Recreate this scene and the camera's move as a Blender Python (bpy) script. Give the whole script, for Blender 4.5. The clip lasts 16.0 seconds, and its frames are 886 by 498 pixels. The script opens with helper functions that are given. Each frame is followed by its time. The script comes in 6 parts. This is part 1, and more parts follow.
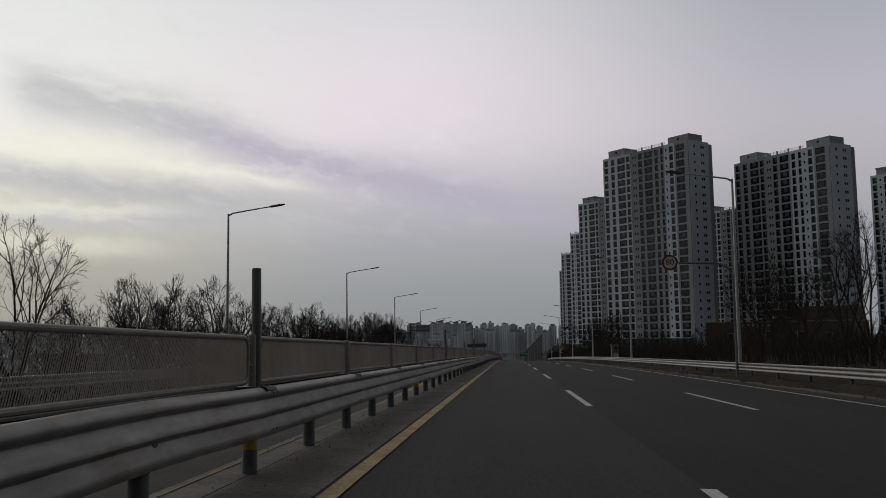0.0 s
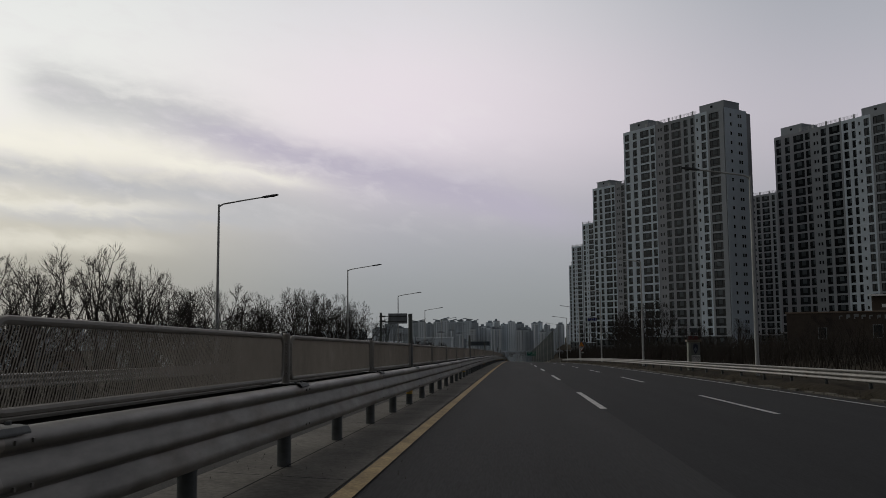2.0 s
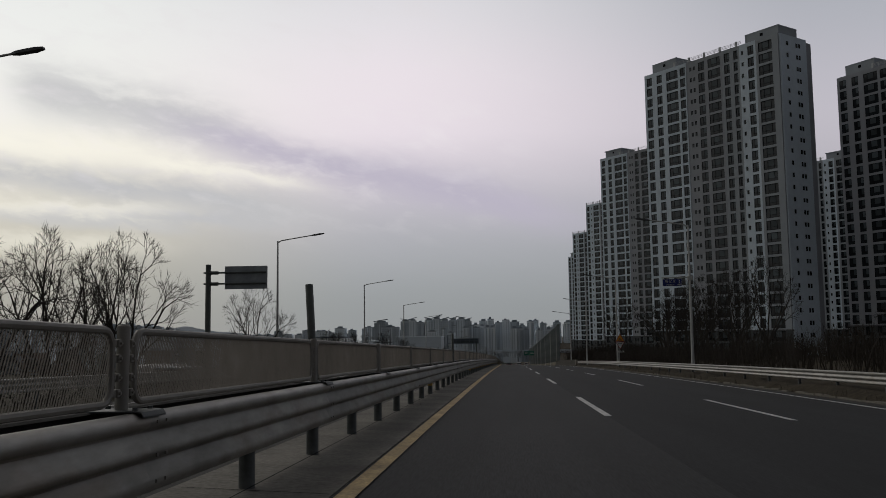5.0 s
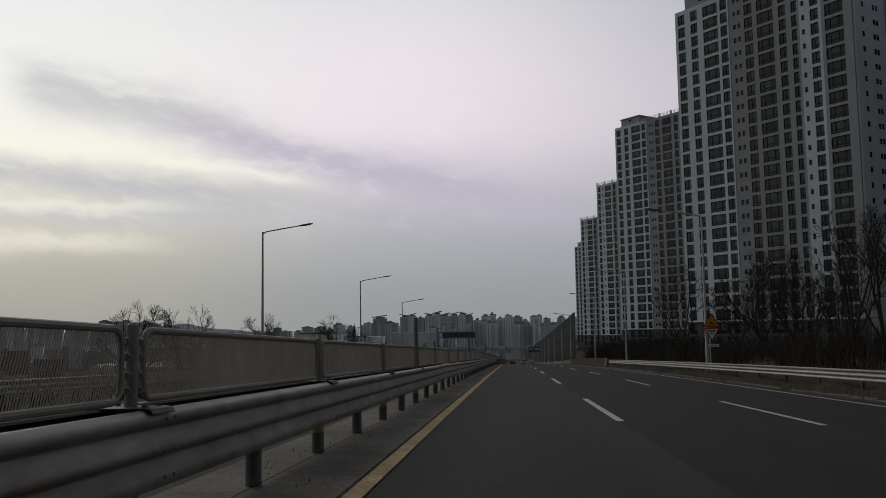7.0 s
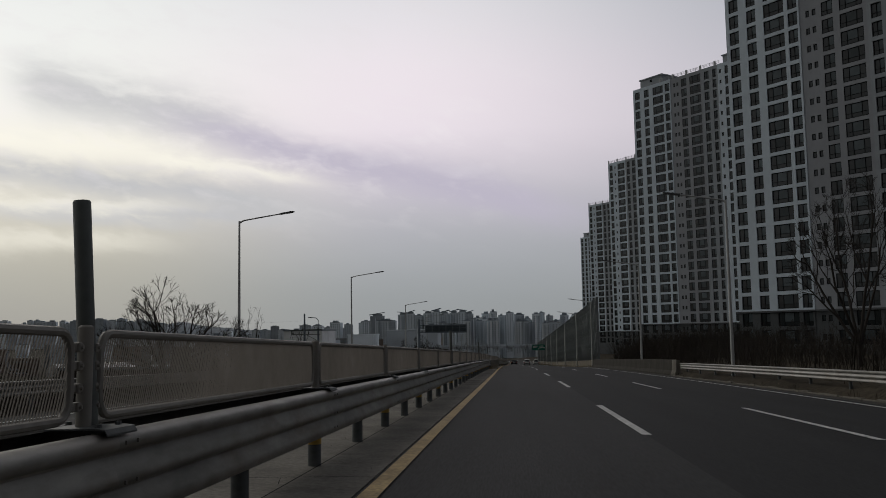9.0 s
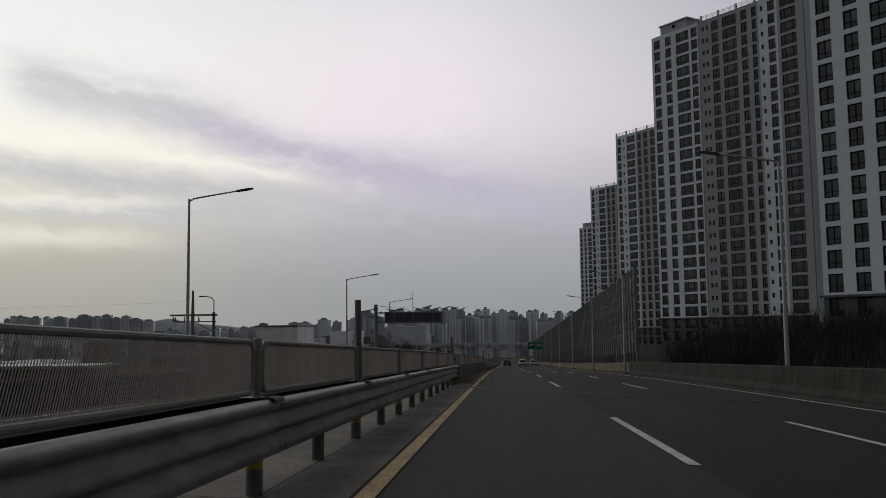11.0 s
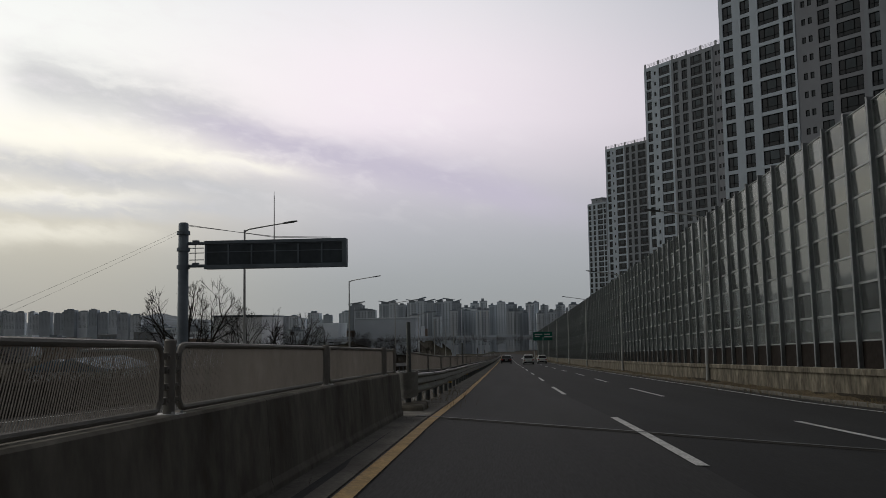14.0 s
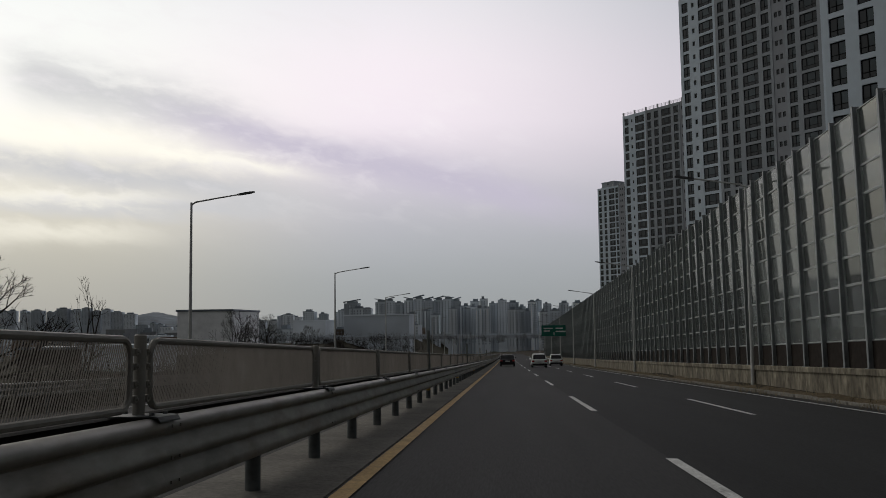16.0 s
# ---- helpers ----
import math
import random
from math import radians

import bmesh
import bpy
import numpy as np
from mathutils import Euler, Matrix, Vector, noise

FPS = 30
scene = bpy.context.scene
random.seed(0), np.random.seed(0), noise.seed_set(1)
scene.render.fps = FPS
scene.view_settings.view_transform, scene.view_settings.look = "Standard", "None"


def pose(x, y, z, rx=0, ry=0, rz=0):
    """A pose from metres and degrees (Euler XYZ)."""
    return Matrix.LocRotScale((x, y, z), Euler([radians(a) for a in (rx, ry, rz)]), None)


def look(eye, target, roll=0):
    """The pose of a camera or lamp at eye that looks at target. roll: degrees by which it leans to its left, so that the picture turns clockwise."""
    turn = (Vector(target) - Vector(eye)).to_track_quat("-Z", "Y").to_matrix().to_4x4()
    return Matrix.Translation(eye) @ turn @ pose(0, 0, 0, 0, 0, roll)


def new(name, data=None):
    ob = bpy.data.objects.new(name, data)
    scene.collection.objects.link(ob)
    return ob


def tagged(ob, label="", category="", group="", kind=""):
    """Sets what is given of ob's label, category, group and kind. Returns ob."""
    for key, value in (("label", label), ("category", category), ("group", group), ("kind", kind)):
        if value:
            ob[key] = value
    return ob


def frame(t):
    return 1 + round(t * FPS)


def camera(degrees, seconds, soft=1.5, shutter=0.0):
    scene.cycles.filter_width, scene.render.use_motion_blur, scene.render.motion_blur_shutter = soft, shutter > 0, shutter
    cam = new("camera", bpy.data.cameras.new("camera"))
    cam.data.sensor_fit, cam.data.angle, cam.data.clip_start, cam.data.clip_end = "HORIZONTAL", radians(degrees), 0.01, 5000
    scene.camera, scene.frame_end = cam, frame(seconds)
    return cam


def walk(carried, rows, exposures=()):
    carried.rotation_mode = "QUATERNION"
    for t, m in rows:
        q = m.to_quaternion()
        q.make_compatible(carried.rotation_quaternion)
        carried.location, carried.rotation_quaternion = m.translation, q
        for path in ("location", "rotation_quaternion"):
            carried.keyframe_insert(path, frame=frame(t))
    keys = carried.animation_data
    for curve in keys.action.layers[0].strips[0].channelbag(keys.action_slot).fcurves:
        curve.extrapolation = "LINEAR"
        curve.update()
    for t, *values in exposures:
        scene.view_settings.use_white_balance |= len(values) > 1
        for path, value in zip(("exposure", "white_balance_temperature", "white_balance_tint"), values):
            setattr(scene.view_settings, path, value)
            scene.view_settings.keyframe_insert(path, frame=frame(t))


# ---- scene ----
cam = camera(52.57, 16.0, soft=0.9)
# seconds, x, y, z in metres, yaw, pitch, roll in degrees
PATH = [
    (0.0, 0.000, 0.000, 1.230, 4.09, 5.61, 0.78),
    (0.5, 0.001, 10.242, 1.070, 4.20, 5.43, 0.71),
    (1.0, 0.003, 20.471, 0.908, 4.50, 5.43, 0.62),
    (1.5, 0.006, 30.695, 0.742, 4.51, 5.52, 0.55),
    (2.0, 0.010, 40.921, 0.572, 4.49, 5.52, 0.44),
    (2.5, 0.013, 51.154, 0.398, 4.37, 5.59, 0.52),
    (3.0, 0.017, 61.401, 0.219, 4.30, 5.59, 0.60),
    (3.5, 0.020, 71.668, 0.034, 4.29, 5.55, 0.62),
    (4.0, 0.022, 81.959, -0.157, 4.21, 5.57, 0.70),
    (4.5, 0.023, 92.282, -0.354, 4.18, 5.54, 0.72),
    (5.0, 0.024, 102.639, -0.559, 4.16, 5.50, 0.75),
    (5.5, 0.023, 113.036, -0.771, 4.13, 5.47, 0.77),
    (6.0, 0.021, 123.476, -0.991, 4.11, 5.43, 0.80),
    (6.5, 0.017, 133.964, -1.219, 4.08, 5.40, 0.83),
    (7.0, 0.013, 144.504, -1.456, 4.34, 5.29, 0.95),
    (7.5, 0.007, 155.097, -1.702, 4.36, 5.37, 0.85),
    (8.0, -0.000, 165.748, -1.957, 4.47, 5.29, 0.87),
    (8.5, -0.008, 176.458, -2.223, 4.50, 5.15, 1.00),
    (9.0, -0.016, 187.230, -2.498, 4.43, 5.20, 0.99),
    (9.5, -0.025, 198.066, -2.783, 4.31, 5.06, 0.93),
    (10.0, -0.034, 208.967, -3.079, 4.16, 5.00, 0.75),
    (10.5, -0.043, 219.934, -3.386, 4.07, 5.06, 0.71),
    (11.0, -0.051, 230.970, -3.704, 3.99, 5.12, 0.67),
    (11.5, -0.058, 242.073, -4.033, 3.90, 5.18, 0.63),
    (12.0, -0.064, 253.244, -4.373, 3.81, 5.23, 0.59),
    (12.5, -0.068, 264.484, -4.725, 3.73, 5.29, 0.55),
    (13.0, -0.069, 275.792, -5.088, 3.75, 5.30, 0.47),
    (13.5, -0.068, 287.166, -5.463, 3.90, 4.83, 0.77),
    (14.0, -0.062, 298.607, -5.849, 3.90, 4.77, 0.88),
    (14.5, -0.053, 310.113, -6.247, 3.87, 4.72, 0.90),
    (15.0, -0.038, 321.682, -6.718, 3.78, 4.82, 0.78),
    (15.5, -0.017, 333.311, -7.209, 3.92, 4.62, 0.83),
    (16.0, 0.010, 345.000, -7.643, 3.98, 4.78, 0.77),
]
walk(cam, [(t, pose(x, y, z, 90 + pitch, roll, yaw)) for t, x, y, z, yaw, pitch, roll in PATH], exposures=((0.0, -0.12), (4.0, -0.06), (9.0, 0.0), (13.0, 0.06), (15.0, 0.14), (16.0, 0.14)))

# ---------------- world, sun ----------------
world = bpy.data.worlds.new("overcast_sky")
scene.world = world
world.use_nodes = True
wt = world.node_tree
wt.nodes.clear()


def wn(kind, **kw):
    n = wt.nodes.new(kind)
    for k, v in kw.items():
        n.inputs[k].default_value = v
    return n


def wmath(op, a, b=None, c=None, clamp=False):
    n = wt.nodes.new("ShaderNodeMath")
    n.operation = op
    n.use_clamp = clamp
    for i, v in enumerate((a, b, c)):
        if v is None:
            continue
        if isinstance(v, (int, float)):
            n.inputs[i].default_value = v
        else:
            wt.links.new(v, n.inputs[i])
    return n.outputs[0]


def wmix(fac, a, b):
    n = wt.nodes.new("ShaderNodeMix")
    n.data_type = "RGBA"
    for sock, v in ((n.inputs[0], fac), (n.inputs[6], a), (n.inputs[7], b)):
        if isinstance(v, (int, float)):
            sock.default_value = v
        elif isinstance(v, tuple):
            sock.default_value = (*v, 1)
        else:
            wt.links.new(v, sock)
    return n.outputs[2]


SUN_EL, SUN_AZ = radians(32), radians(-40)   # the bright part of the sky, ahead and to the left
wco = wt.nodes.new("ShaderNodeTexCoord")


def toward(v):
    n = wt.nodes.new("ShaderNodeVectorMath")
    n.operation = "DOT_PRODUCT"
    wt.links.new(wco.outputs["Generated"], n.inputs[0])
    n.inputs[1].default_value = v
    return n.outputs["Value"]


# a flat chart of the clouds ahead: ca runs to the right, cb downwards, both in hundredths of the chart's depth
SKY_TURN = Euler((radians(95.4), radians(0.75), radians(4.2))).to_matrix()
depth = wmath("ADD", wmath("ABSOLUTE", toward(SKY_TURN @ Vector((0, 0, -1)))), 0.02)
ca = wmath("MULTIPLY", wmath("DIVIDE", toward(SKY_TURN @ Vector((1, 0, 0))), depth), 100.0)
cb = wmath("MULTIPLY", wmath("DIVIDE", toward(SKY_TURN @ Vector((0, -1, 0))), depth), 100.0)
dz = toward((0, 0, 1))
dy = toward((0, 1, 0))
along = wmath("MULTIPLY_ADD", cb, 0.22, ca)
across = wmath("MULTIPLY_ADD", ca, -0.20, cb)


def puffs(sa, sb, seed, detail=5.0, rough=0.58, distortion=0.25):
    comb = wt.nodes.new("ShaderNodeCombineXYZ")
    wt.links.new(wmath("MULTIPLY", along, sa), comb.inputs[0])
    wt.links.new(wmath("MULTIPLY", across, sb), comb.inputs[1])
    comb.inputs[2].default_value = seed
    n = wn("ShaderNodeTexNoise", Scale=1.0, Detail=detail, Roughness=rough, Distortion=distortion)
    wt.links.new(comb.outputs[0], n.inputs["Vector"])
    return wmath("SUBTRACT", n.outputs["Fac"], 0.5)


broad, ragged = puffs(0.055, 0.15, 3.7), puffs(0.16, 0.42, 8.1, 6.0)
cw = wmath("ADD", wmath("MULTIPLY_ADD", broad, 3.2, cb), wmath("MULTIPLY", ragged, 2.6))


def window(v, a, b):
    """Rises smoothly from 0 at a to 1 at b."""
    n = wt.nodes.new("ShaderNodeMapRange")
    n.interpolation_type = "SMOOTHSTEP"
    wt.links.new(v, n.inputs[0])
    n.inputs[1].default_value, n.inputs[2].default_value = a, b
    return n.outputs[0]


def swath(at_zero, slope, width, a0, a1, b0, b1, ridge=0.55):
    """A long soft bank of cloud along a line of the chart, between its two faded ends."""
    d = wmath("DIVIDE", wmath("SUBTRACT", wmath("MULTIPLY_ADD", ca, -slope, cw), at_zero), width)
    body = wmath("POWER", 2.718, wmath("MULTIPLY", wmath("MULTIPLY", d, d), -1.0))
    ends = wmath("MULTIPLY", window(ca, a0, a1), window(ca, b1, b0))
    return wmath("MULTIPLY", wmath("MULTIPLY", body, ends), wmath("MULTIPLY_ADD", ragged, 1.6, ridge + 0.45, clamp=True))


def tone(*stops):
    """Sky colour from high to low, as heights on the chart and red, green, blue in 8 bits."""
    n = wt.nodes.new("ShaderNodeValToRGB")
    wt.links.new(wmath("MULTIPLY_ADD", wmath("MULTIPLY_ADD", broad, 1.6, cb), 0.02, 0.7, clamp=True), n.inputs[0])
    n.color_ramp.interpolation = "B_SPLINE"
    while len(n.color_ramp.elements) < len(stops):
        n.color_ramp.elements.new(0.5)
    for e, (h, r, g, b) in zip(n.color_ramp.elements, stops):
        e.position = 0.7 + 0.02 * h
        e.color = (*[(((c / 255 + 0.055) / 1.055) ** 2.4) / 1.40 for c in (r, g, b)], 1)
    return n.outputs[0]


west = tone((-27, 250, 252, 250), (-17, 244, 243, 238), (-11, 240, 236, 226), (-5, 216, 211, 197), (0, 186, 182, 170), (5, 166, 165, 158), (10, 154, 154, 151))
mid = tone((-27, 240, 239, 243), (-20, 246, 236, 242), (-13, 234, 224, 231), (-8, 208, 201, 210), (-3, 180, 179, 186), (2, 160, 163, 167), (7, 143, 148, 151))
east = tone((-27, 184, 187, 195), (-18, 194, 190, 199), (-11, 188, 183, 191), (-5, 168, 168, 175), (2, 149, 153, 158), (8, 140, 144, 147))
cloud = wmix(window(ca, -42, -4), west, mid)
cloud = wmix(window(ca, -8, 42), cloud, east)
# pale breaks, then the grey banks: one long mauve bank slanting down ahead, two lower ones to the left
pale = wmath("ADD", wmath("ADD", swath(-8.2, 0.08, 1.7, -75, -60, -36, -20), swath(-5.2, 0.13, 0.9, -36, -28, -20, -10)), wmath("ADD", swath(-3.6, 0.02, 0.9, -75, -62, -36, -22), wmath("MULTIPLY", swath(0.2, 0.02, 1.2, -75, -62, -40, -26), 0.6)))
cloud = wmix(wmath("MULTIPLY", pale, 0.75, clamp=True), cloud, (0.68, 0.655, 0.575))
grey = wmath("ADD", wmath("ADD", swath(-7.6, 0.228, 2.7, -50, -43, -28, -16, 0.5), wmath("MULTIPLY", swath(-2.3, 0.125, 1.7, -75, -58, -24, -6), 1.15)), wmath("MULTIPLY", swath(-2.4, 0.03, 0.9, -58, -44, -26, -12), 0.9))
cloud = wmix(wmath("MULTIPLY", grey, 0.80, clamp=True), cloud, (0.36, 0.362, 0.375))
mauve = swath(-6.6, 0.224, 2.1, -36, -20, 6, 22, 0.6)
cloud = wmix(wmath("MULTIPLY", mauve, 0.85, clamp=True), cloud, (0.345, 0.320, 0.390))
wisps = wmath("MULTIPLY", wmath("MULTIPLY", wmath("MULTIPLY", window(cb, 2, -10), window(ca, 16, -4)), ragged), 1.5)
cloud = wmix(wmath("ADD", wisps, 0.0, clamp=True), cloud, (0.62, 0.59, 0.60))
sky = wt.nodes.new("ShaderNodeTexSky")
sky.sky_type = "NISHITA"
sky.sun_disc = False
sky.sun_elevation, sky.sun_rotation = SUN_EL, SUN_AZ
ahead = wmath("MULTIPLY_ADD", dy, 0.62, 0.52, clamp=True)            # towards the veiled sun
overhead = wmath("MULTIPLY_ADD", dz, -1.35, 1.30, clamp=True)
thick = wmath("MULTIPLY_ADD", wmath("MULTIPLY", ahead, overhead), 0.88, 0.10)
skyb = wn("ShaderNodeBackground", Strength=0.05)
cloudb = wn("ShaderNodeBackground")
wt.links.new(wmath("MULTIPLY", thick, 1.5), cloudb.inputs[1])
wt.links.new(sky.outputs[0], skyb.inputs[0])
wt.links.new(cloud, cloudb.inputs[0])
wmixs = wn("ShaderNodeMixShader")
wmixs.inputs[0].default_value = 0.96
wt.links.new(skyb.outputs[0], wmixs.inputs[1])
wt.links.new(cloudb.outputs[0], wmixs.inputs[2])
wout = wt.nodes.new("ShaderNodeOutputWorld")
wt.links.new(wmixs.outputs[0], wout.inputs[0])

sun_data = bpy.data.lights.new("sun", "SUN")
sun_data.energy, sun_data.angle, sun_data.color = 0.5, radians(20), (1.0, 0.95, 0.88)
sun = new("sun", sun_data)
sun.matrix_world = look((-60, 80, 80), (0, 0, 0))


# ---------------- materials ----------------
def mat(name, color, rough=0.7, metal=0.0, grain=8.0, amount=0.25, coarse=0.5, coarse_amount=0.25, bump=0.15, stretch=(1, 1, 1),
        vary=0.0, spec=0.4, stain=None, stain_amount=0.0):
    """Painted, mineral or metal surface with grain, broad patches and fine relief, in metres."""
    m = bpy.data.materials.new(name)
    m.use_nodes = True
    t = m.node_tree
    b = t.nodes["Principled BSDF"]
    b.inputs["Roughness"].default_value = rough
    b.inputs["Metallic"].default_value = metal
    b.inputs["Specular IOR Level"].default_value = spec
    co = t.nodes.new("ShaderNodeTexCoord")
    mp = t.nodes.new("ShaderNodeMapping")
    mp.inputs["Scale"].default_value = stretch
    t.links.new(co.outputs["Object"], mp.inputs[0])

    def tex(scale, detail):
        n = t.nodes.new("ShaderNodeTexNoise")
        n.inputs["Scale"].default_value = scale
        n.inputs["Detail"].default_value = detail
        n.inputs["Roughness"].default_value = 0.6
        t.links.new(mp.outputs[0], n.inputs["Vector"])
        return n.outputs["Fac"]

    g, c = tex(grain, 4), tex(coarse, 3)

    def factor(src, amt):
        r = t.nodes.new("ShaderNodeMapRange")
        r.inputs[1].default_value, r.inputs[2].default_value = 0.3, 0.7
        r.inputs[3].default_value, r.inputs[4].default_value = 1 - amt, 1 + amt
        t.links.new(src, r.inputs[0])
        return r.outputs[0]

    def times(a, b2):
        n = t.nodes.new("ShaderNodeMath")
        n.operation = "MULTIPLY"
        t.links.new(a, n.inputs[0])
        t.links.new(b2, n.inputs[1])
        return n.outputs[0]

    f = times(factor(g, amount), factor(c, coarse_amount))
    if vary:
        info = t.nodes.new("ShaderNodeObjectInfo")
        r = t.nodes.new("ShaderNodeMapRange")
        r.inputs[3].default_value, r.inputs[4].default_value = 1 - vary, 1 + vary
        t.links.new(info.outputs["Random"], r.inputs[0])
        f = times(f, r.outputs[0])
    mul = t.nodes.new("ShaderNodeVectorMath")
    mul.operation = "SCALE"
    if stain:
        st = t.nodes.new("ShaderNodeMix")
        st.data_type = "RGBA"
        st.inputs[6].default_value, st.inputs[7].default_value = (*color, 1), (*stain, 1)
        r = t.nodes.new("ShaderNodeMapRange")
        r.inputs[1].default_value, r.inputs[2].default_value = 0.5, 0.75
        r.inputs[4].default_value = stain_amount
        t.links.new(tex(coarse * 3.1, 5), r.inputs[0])
        t.links.new(r.outputs[0], st.inputs[0])
        t.links.new(st.outputs[2], mul.inputs[0])
    else:
        mul.inputs[0].default_value = color
    t.links.new(f, mul.inputs["Scale"])
    t.links.new(mul.outputs[0], b.inputs["Base Color"])
    if bump:
        bp = t.nodes.new("ShaderNodeBump")
        bp.inputs["Strength"].default_value = bump
        bp.inputs["Distance"].default_value = 0.01
        t.links.new(g, bp.inputs["Height"])
        t.links.new(bp.outputs[0], b.inputs["Normal"])
    return m


def glass(name, tint, see=0.5, rough=0.05):
    """Sheet glass: part clear, part reflecting."""
    m = bpy.data.materials.new(name)
    m.use_nodes = True
    t = m.node_tree
    t.nodes.remove(t.nodes["Principled BSDF"])
    tr, gl, df = (t.nodes.new(k) for k in ("ShaderNodeBsdfTransparent", "ShaderNodeBsdfGlossy", "ShaderNodeBsdfDiffuse"))
    tr.inputs[0].default_value = (*tint, 1)
    gl.inputs[0].default_value = (0.93, 0.94, 0.90, 1)
    gl.inputs["Roughness"].default_value = rough
    df.inputs[0].default_value = (*[0.65 * c for c in tint], 1)
    m1, m2, fr = t.nodes.new("ShaderNodeMixShader"), t.nodes.new("ShaderNodeMixShader"), t.nodes.new("ShaderNodeFresnel")
    fr.inputs[0].default_value = 1.6
    # dust and rain streaks: each pane clouded a little differently
    co, mp, no = (t.nodes.new(k) for k in ("ShaderNodeTexCoord", "ShaderNodeMapping", "ShaderNodeTexNoise"))
    mp.inputs["Scale"].default_value = (1, 2.4, 0.7)
    no.inputs["Scale"].default_value = 1.6
    no.inputs["Detail"].default_value = 5
    info, add, rng = (t.nodes.new(k) for k in ("ShaderNodeObjectInfo", "ShaderNodeMath", "ShaderNodeMapRange"))
    add.operation = "ADD"
    rng.inputs[1].default_value, rng.inputs[2].default_value = 0.45, 1.4
    rng.inputs[3].default_value, rng.inputs[4].default_value = see - 0.16, see + 0.10
    t.links.new(co.outputs["Object"], mp.inputs[0])
    t.links.new(mp.outputs[0], no.inputs["Vector"])
    t.links.new(no.outputs["Fac"], add.inputs[0])
    t.links.new(info.outputs["Random"], add.inputs[1])
    t.links.new(add.outputs[0], rng.inputs[0])
    t.links.new(rng.outputs[0], m1.inputs[0])
    t.links.new(df.outputs[0], m1.inputs[1])
    t.links.new(tr.outputs[0], m1.inputs[2])
    t.links.new(fr.outputs[0], m2.inputs[0])
    t.links.new(m1.outputs[0], m2.inputs[1])
    t.links.new(gl.outputs[0], m2.inputs[2])
    t.links.new(m2.outputs[0], t.nodes["Material Output"].inputs[0])
    return m


# Light falling off to the right is put into two asphalt tones.
ASPHALT = mat("asphalt", (0.0245, 0.025, 0.026), 0.84, grain=60, amount=0.25, coarse=0.9, coarse_amount=0.14, bump=0.3, stretch=(1, 0.06, 1), spec=0.1)
ASPHALT_INNER = mat("lit_inner_lane_asphalt", (0.0375, 0.0375, 0.0385), 0.84, grain=60, amount=0.25, coarse=0.9, coarse_amount=0.14, bump=0.3, stretch=(1, 0.06, 1), spec=0.1)
ASPHALT_OLD = mat("worn_asphalt", (0.055, 0.054, 0.052), 0.9, grain=40, amount=0.3, coarse=0.6, coarse_amount=0.22, bump=0.3, spec=0.1)
SHOULDER = mat("dusty_concrete_strip", (0.050, 0.047, 0.043), 0.92, grain=18, amount=0.28, coarse=0.5, coarse_amount=0.3, bump=0.4, stain=(0.05, 0.045, 0.035), stain_amount=0.6, spec=0.1)
WHITE_LINE = mat("white_road_paint", (0.50, 0.50, 0.49), 0.8, grain=25, amount=0.35, coarse=2.0, coarse_amount=0.2, bump=0.1, stain=(0.2, 0.2, 0.2), stain_amount=0.6)
WORN_YELLOW = mat("worn_cream_yellow_road_paint", (0.385, 0.275, 0.125), 0.8, grain=25, amount=0.35, coarse=1.6, coarse_amount=0.28, bump=0.1, stain=(0.16, 0.13, 0.09), stain_amount=0.6)
YELLOW_LINE = mat("yellow_road_paint", (0.365, 0.232, 0.078), 0.8, grain=25, amount=0.3, coarse=2.0, coarse_amount=0.25, bump=0.1, stain=(0.16, 0.12, 0.07), stain_amount=0.6)
SOIL = mat("dry_soil_and_litter", (0.042, 0.035, 0.025), 0.95, grain=5, amount=0.4, coarse=0.15, coarse_amount=0.35, bump=0.6, spec=0.05)
FIELD = mat("winter_ground", (0.045, 0.040, 0.027), 0.95, grain=0.4, amount=0.35, coarse=0.012, coarse_amount=0.4, bump=0.3, spec=0.05)
RAIL_STEEL = mat("weathered_galvanised_steel", (0.205, 0.196, 0.178), 0.46, 0.42, grain=9, amount=0.24, coarse=0.9, coarse_amount=0.3, bump=0.12, stretch=(1, 0.3, 1), vary=0.1, stain=(0.12, 0.09, 0.065), stain_amount=0.7, spec=0.4)
POST_STEEL = mat("dull_post_steel", (0.085, 0.09, 0.09), 0.65, 0.2, grain=9, amount=0.2, coarse=1.5, coarse_amount=0.2, vary=0.1)
REFLECT = mat("amber_reflective_band", (0.42, 0.26, 0.05), 0.5, grain=20, amount=0.2, coarse=2)
FENCE_PAINT = mat("beige_fence_paint", (0.21, 0.195, 0.172), 0.6, grain=8, amount=0.1, coarse=0.8, coarse_amount=0.15, bump=0.05, vary=0.05)
MESH_PAINT = mat("taupe_expanded_metal", (0.240, 0.209, 0.183), 0.8, grain=4, amount=0.12, coarse=0.4, coarse_amount=0.18, bump=0.0, vary=0.05)
DARK_POLE = mat("dark_green_grey_pole", (0.095, 0.103, 0.095), 0.55, grain=10, amount=0.15, coarse=1)
LAMP_STEEL = mat("pale_galvanised_pole", (0.46, 0.46, 0.45), 0.5, 0.25, grain=6, amount=0.08, coarse=0.5, coarse_amount=0.12, bump=0.03)
LAMP_HEAD = mat("dark_lamp_housing", (0.05, 0.05, 0.052), 0.5, grain=8, amount=0.1)
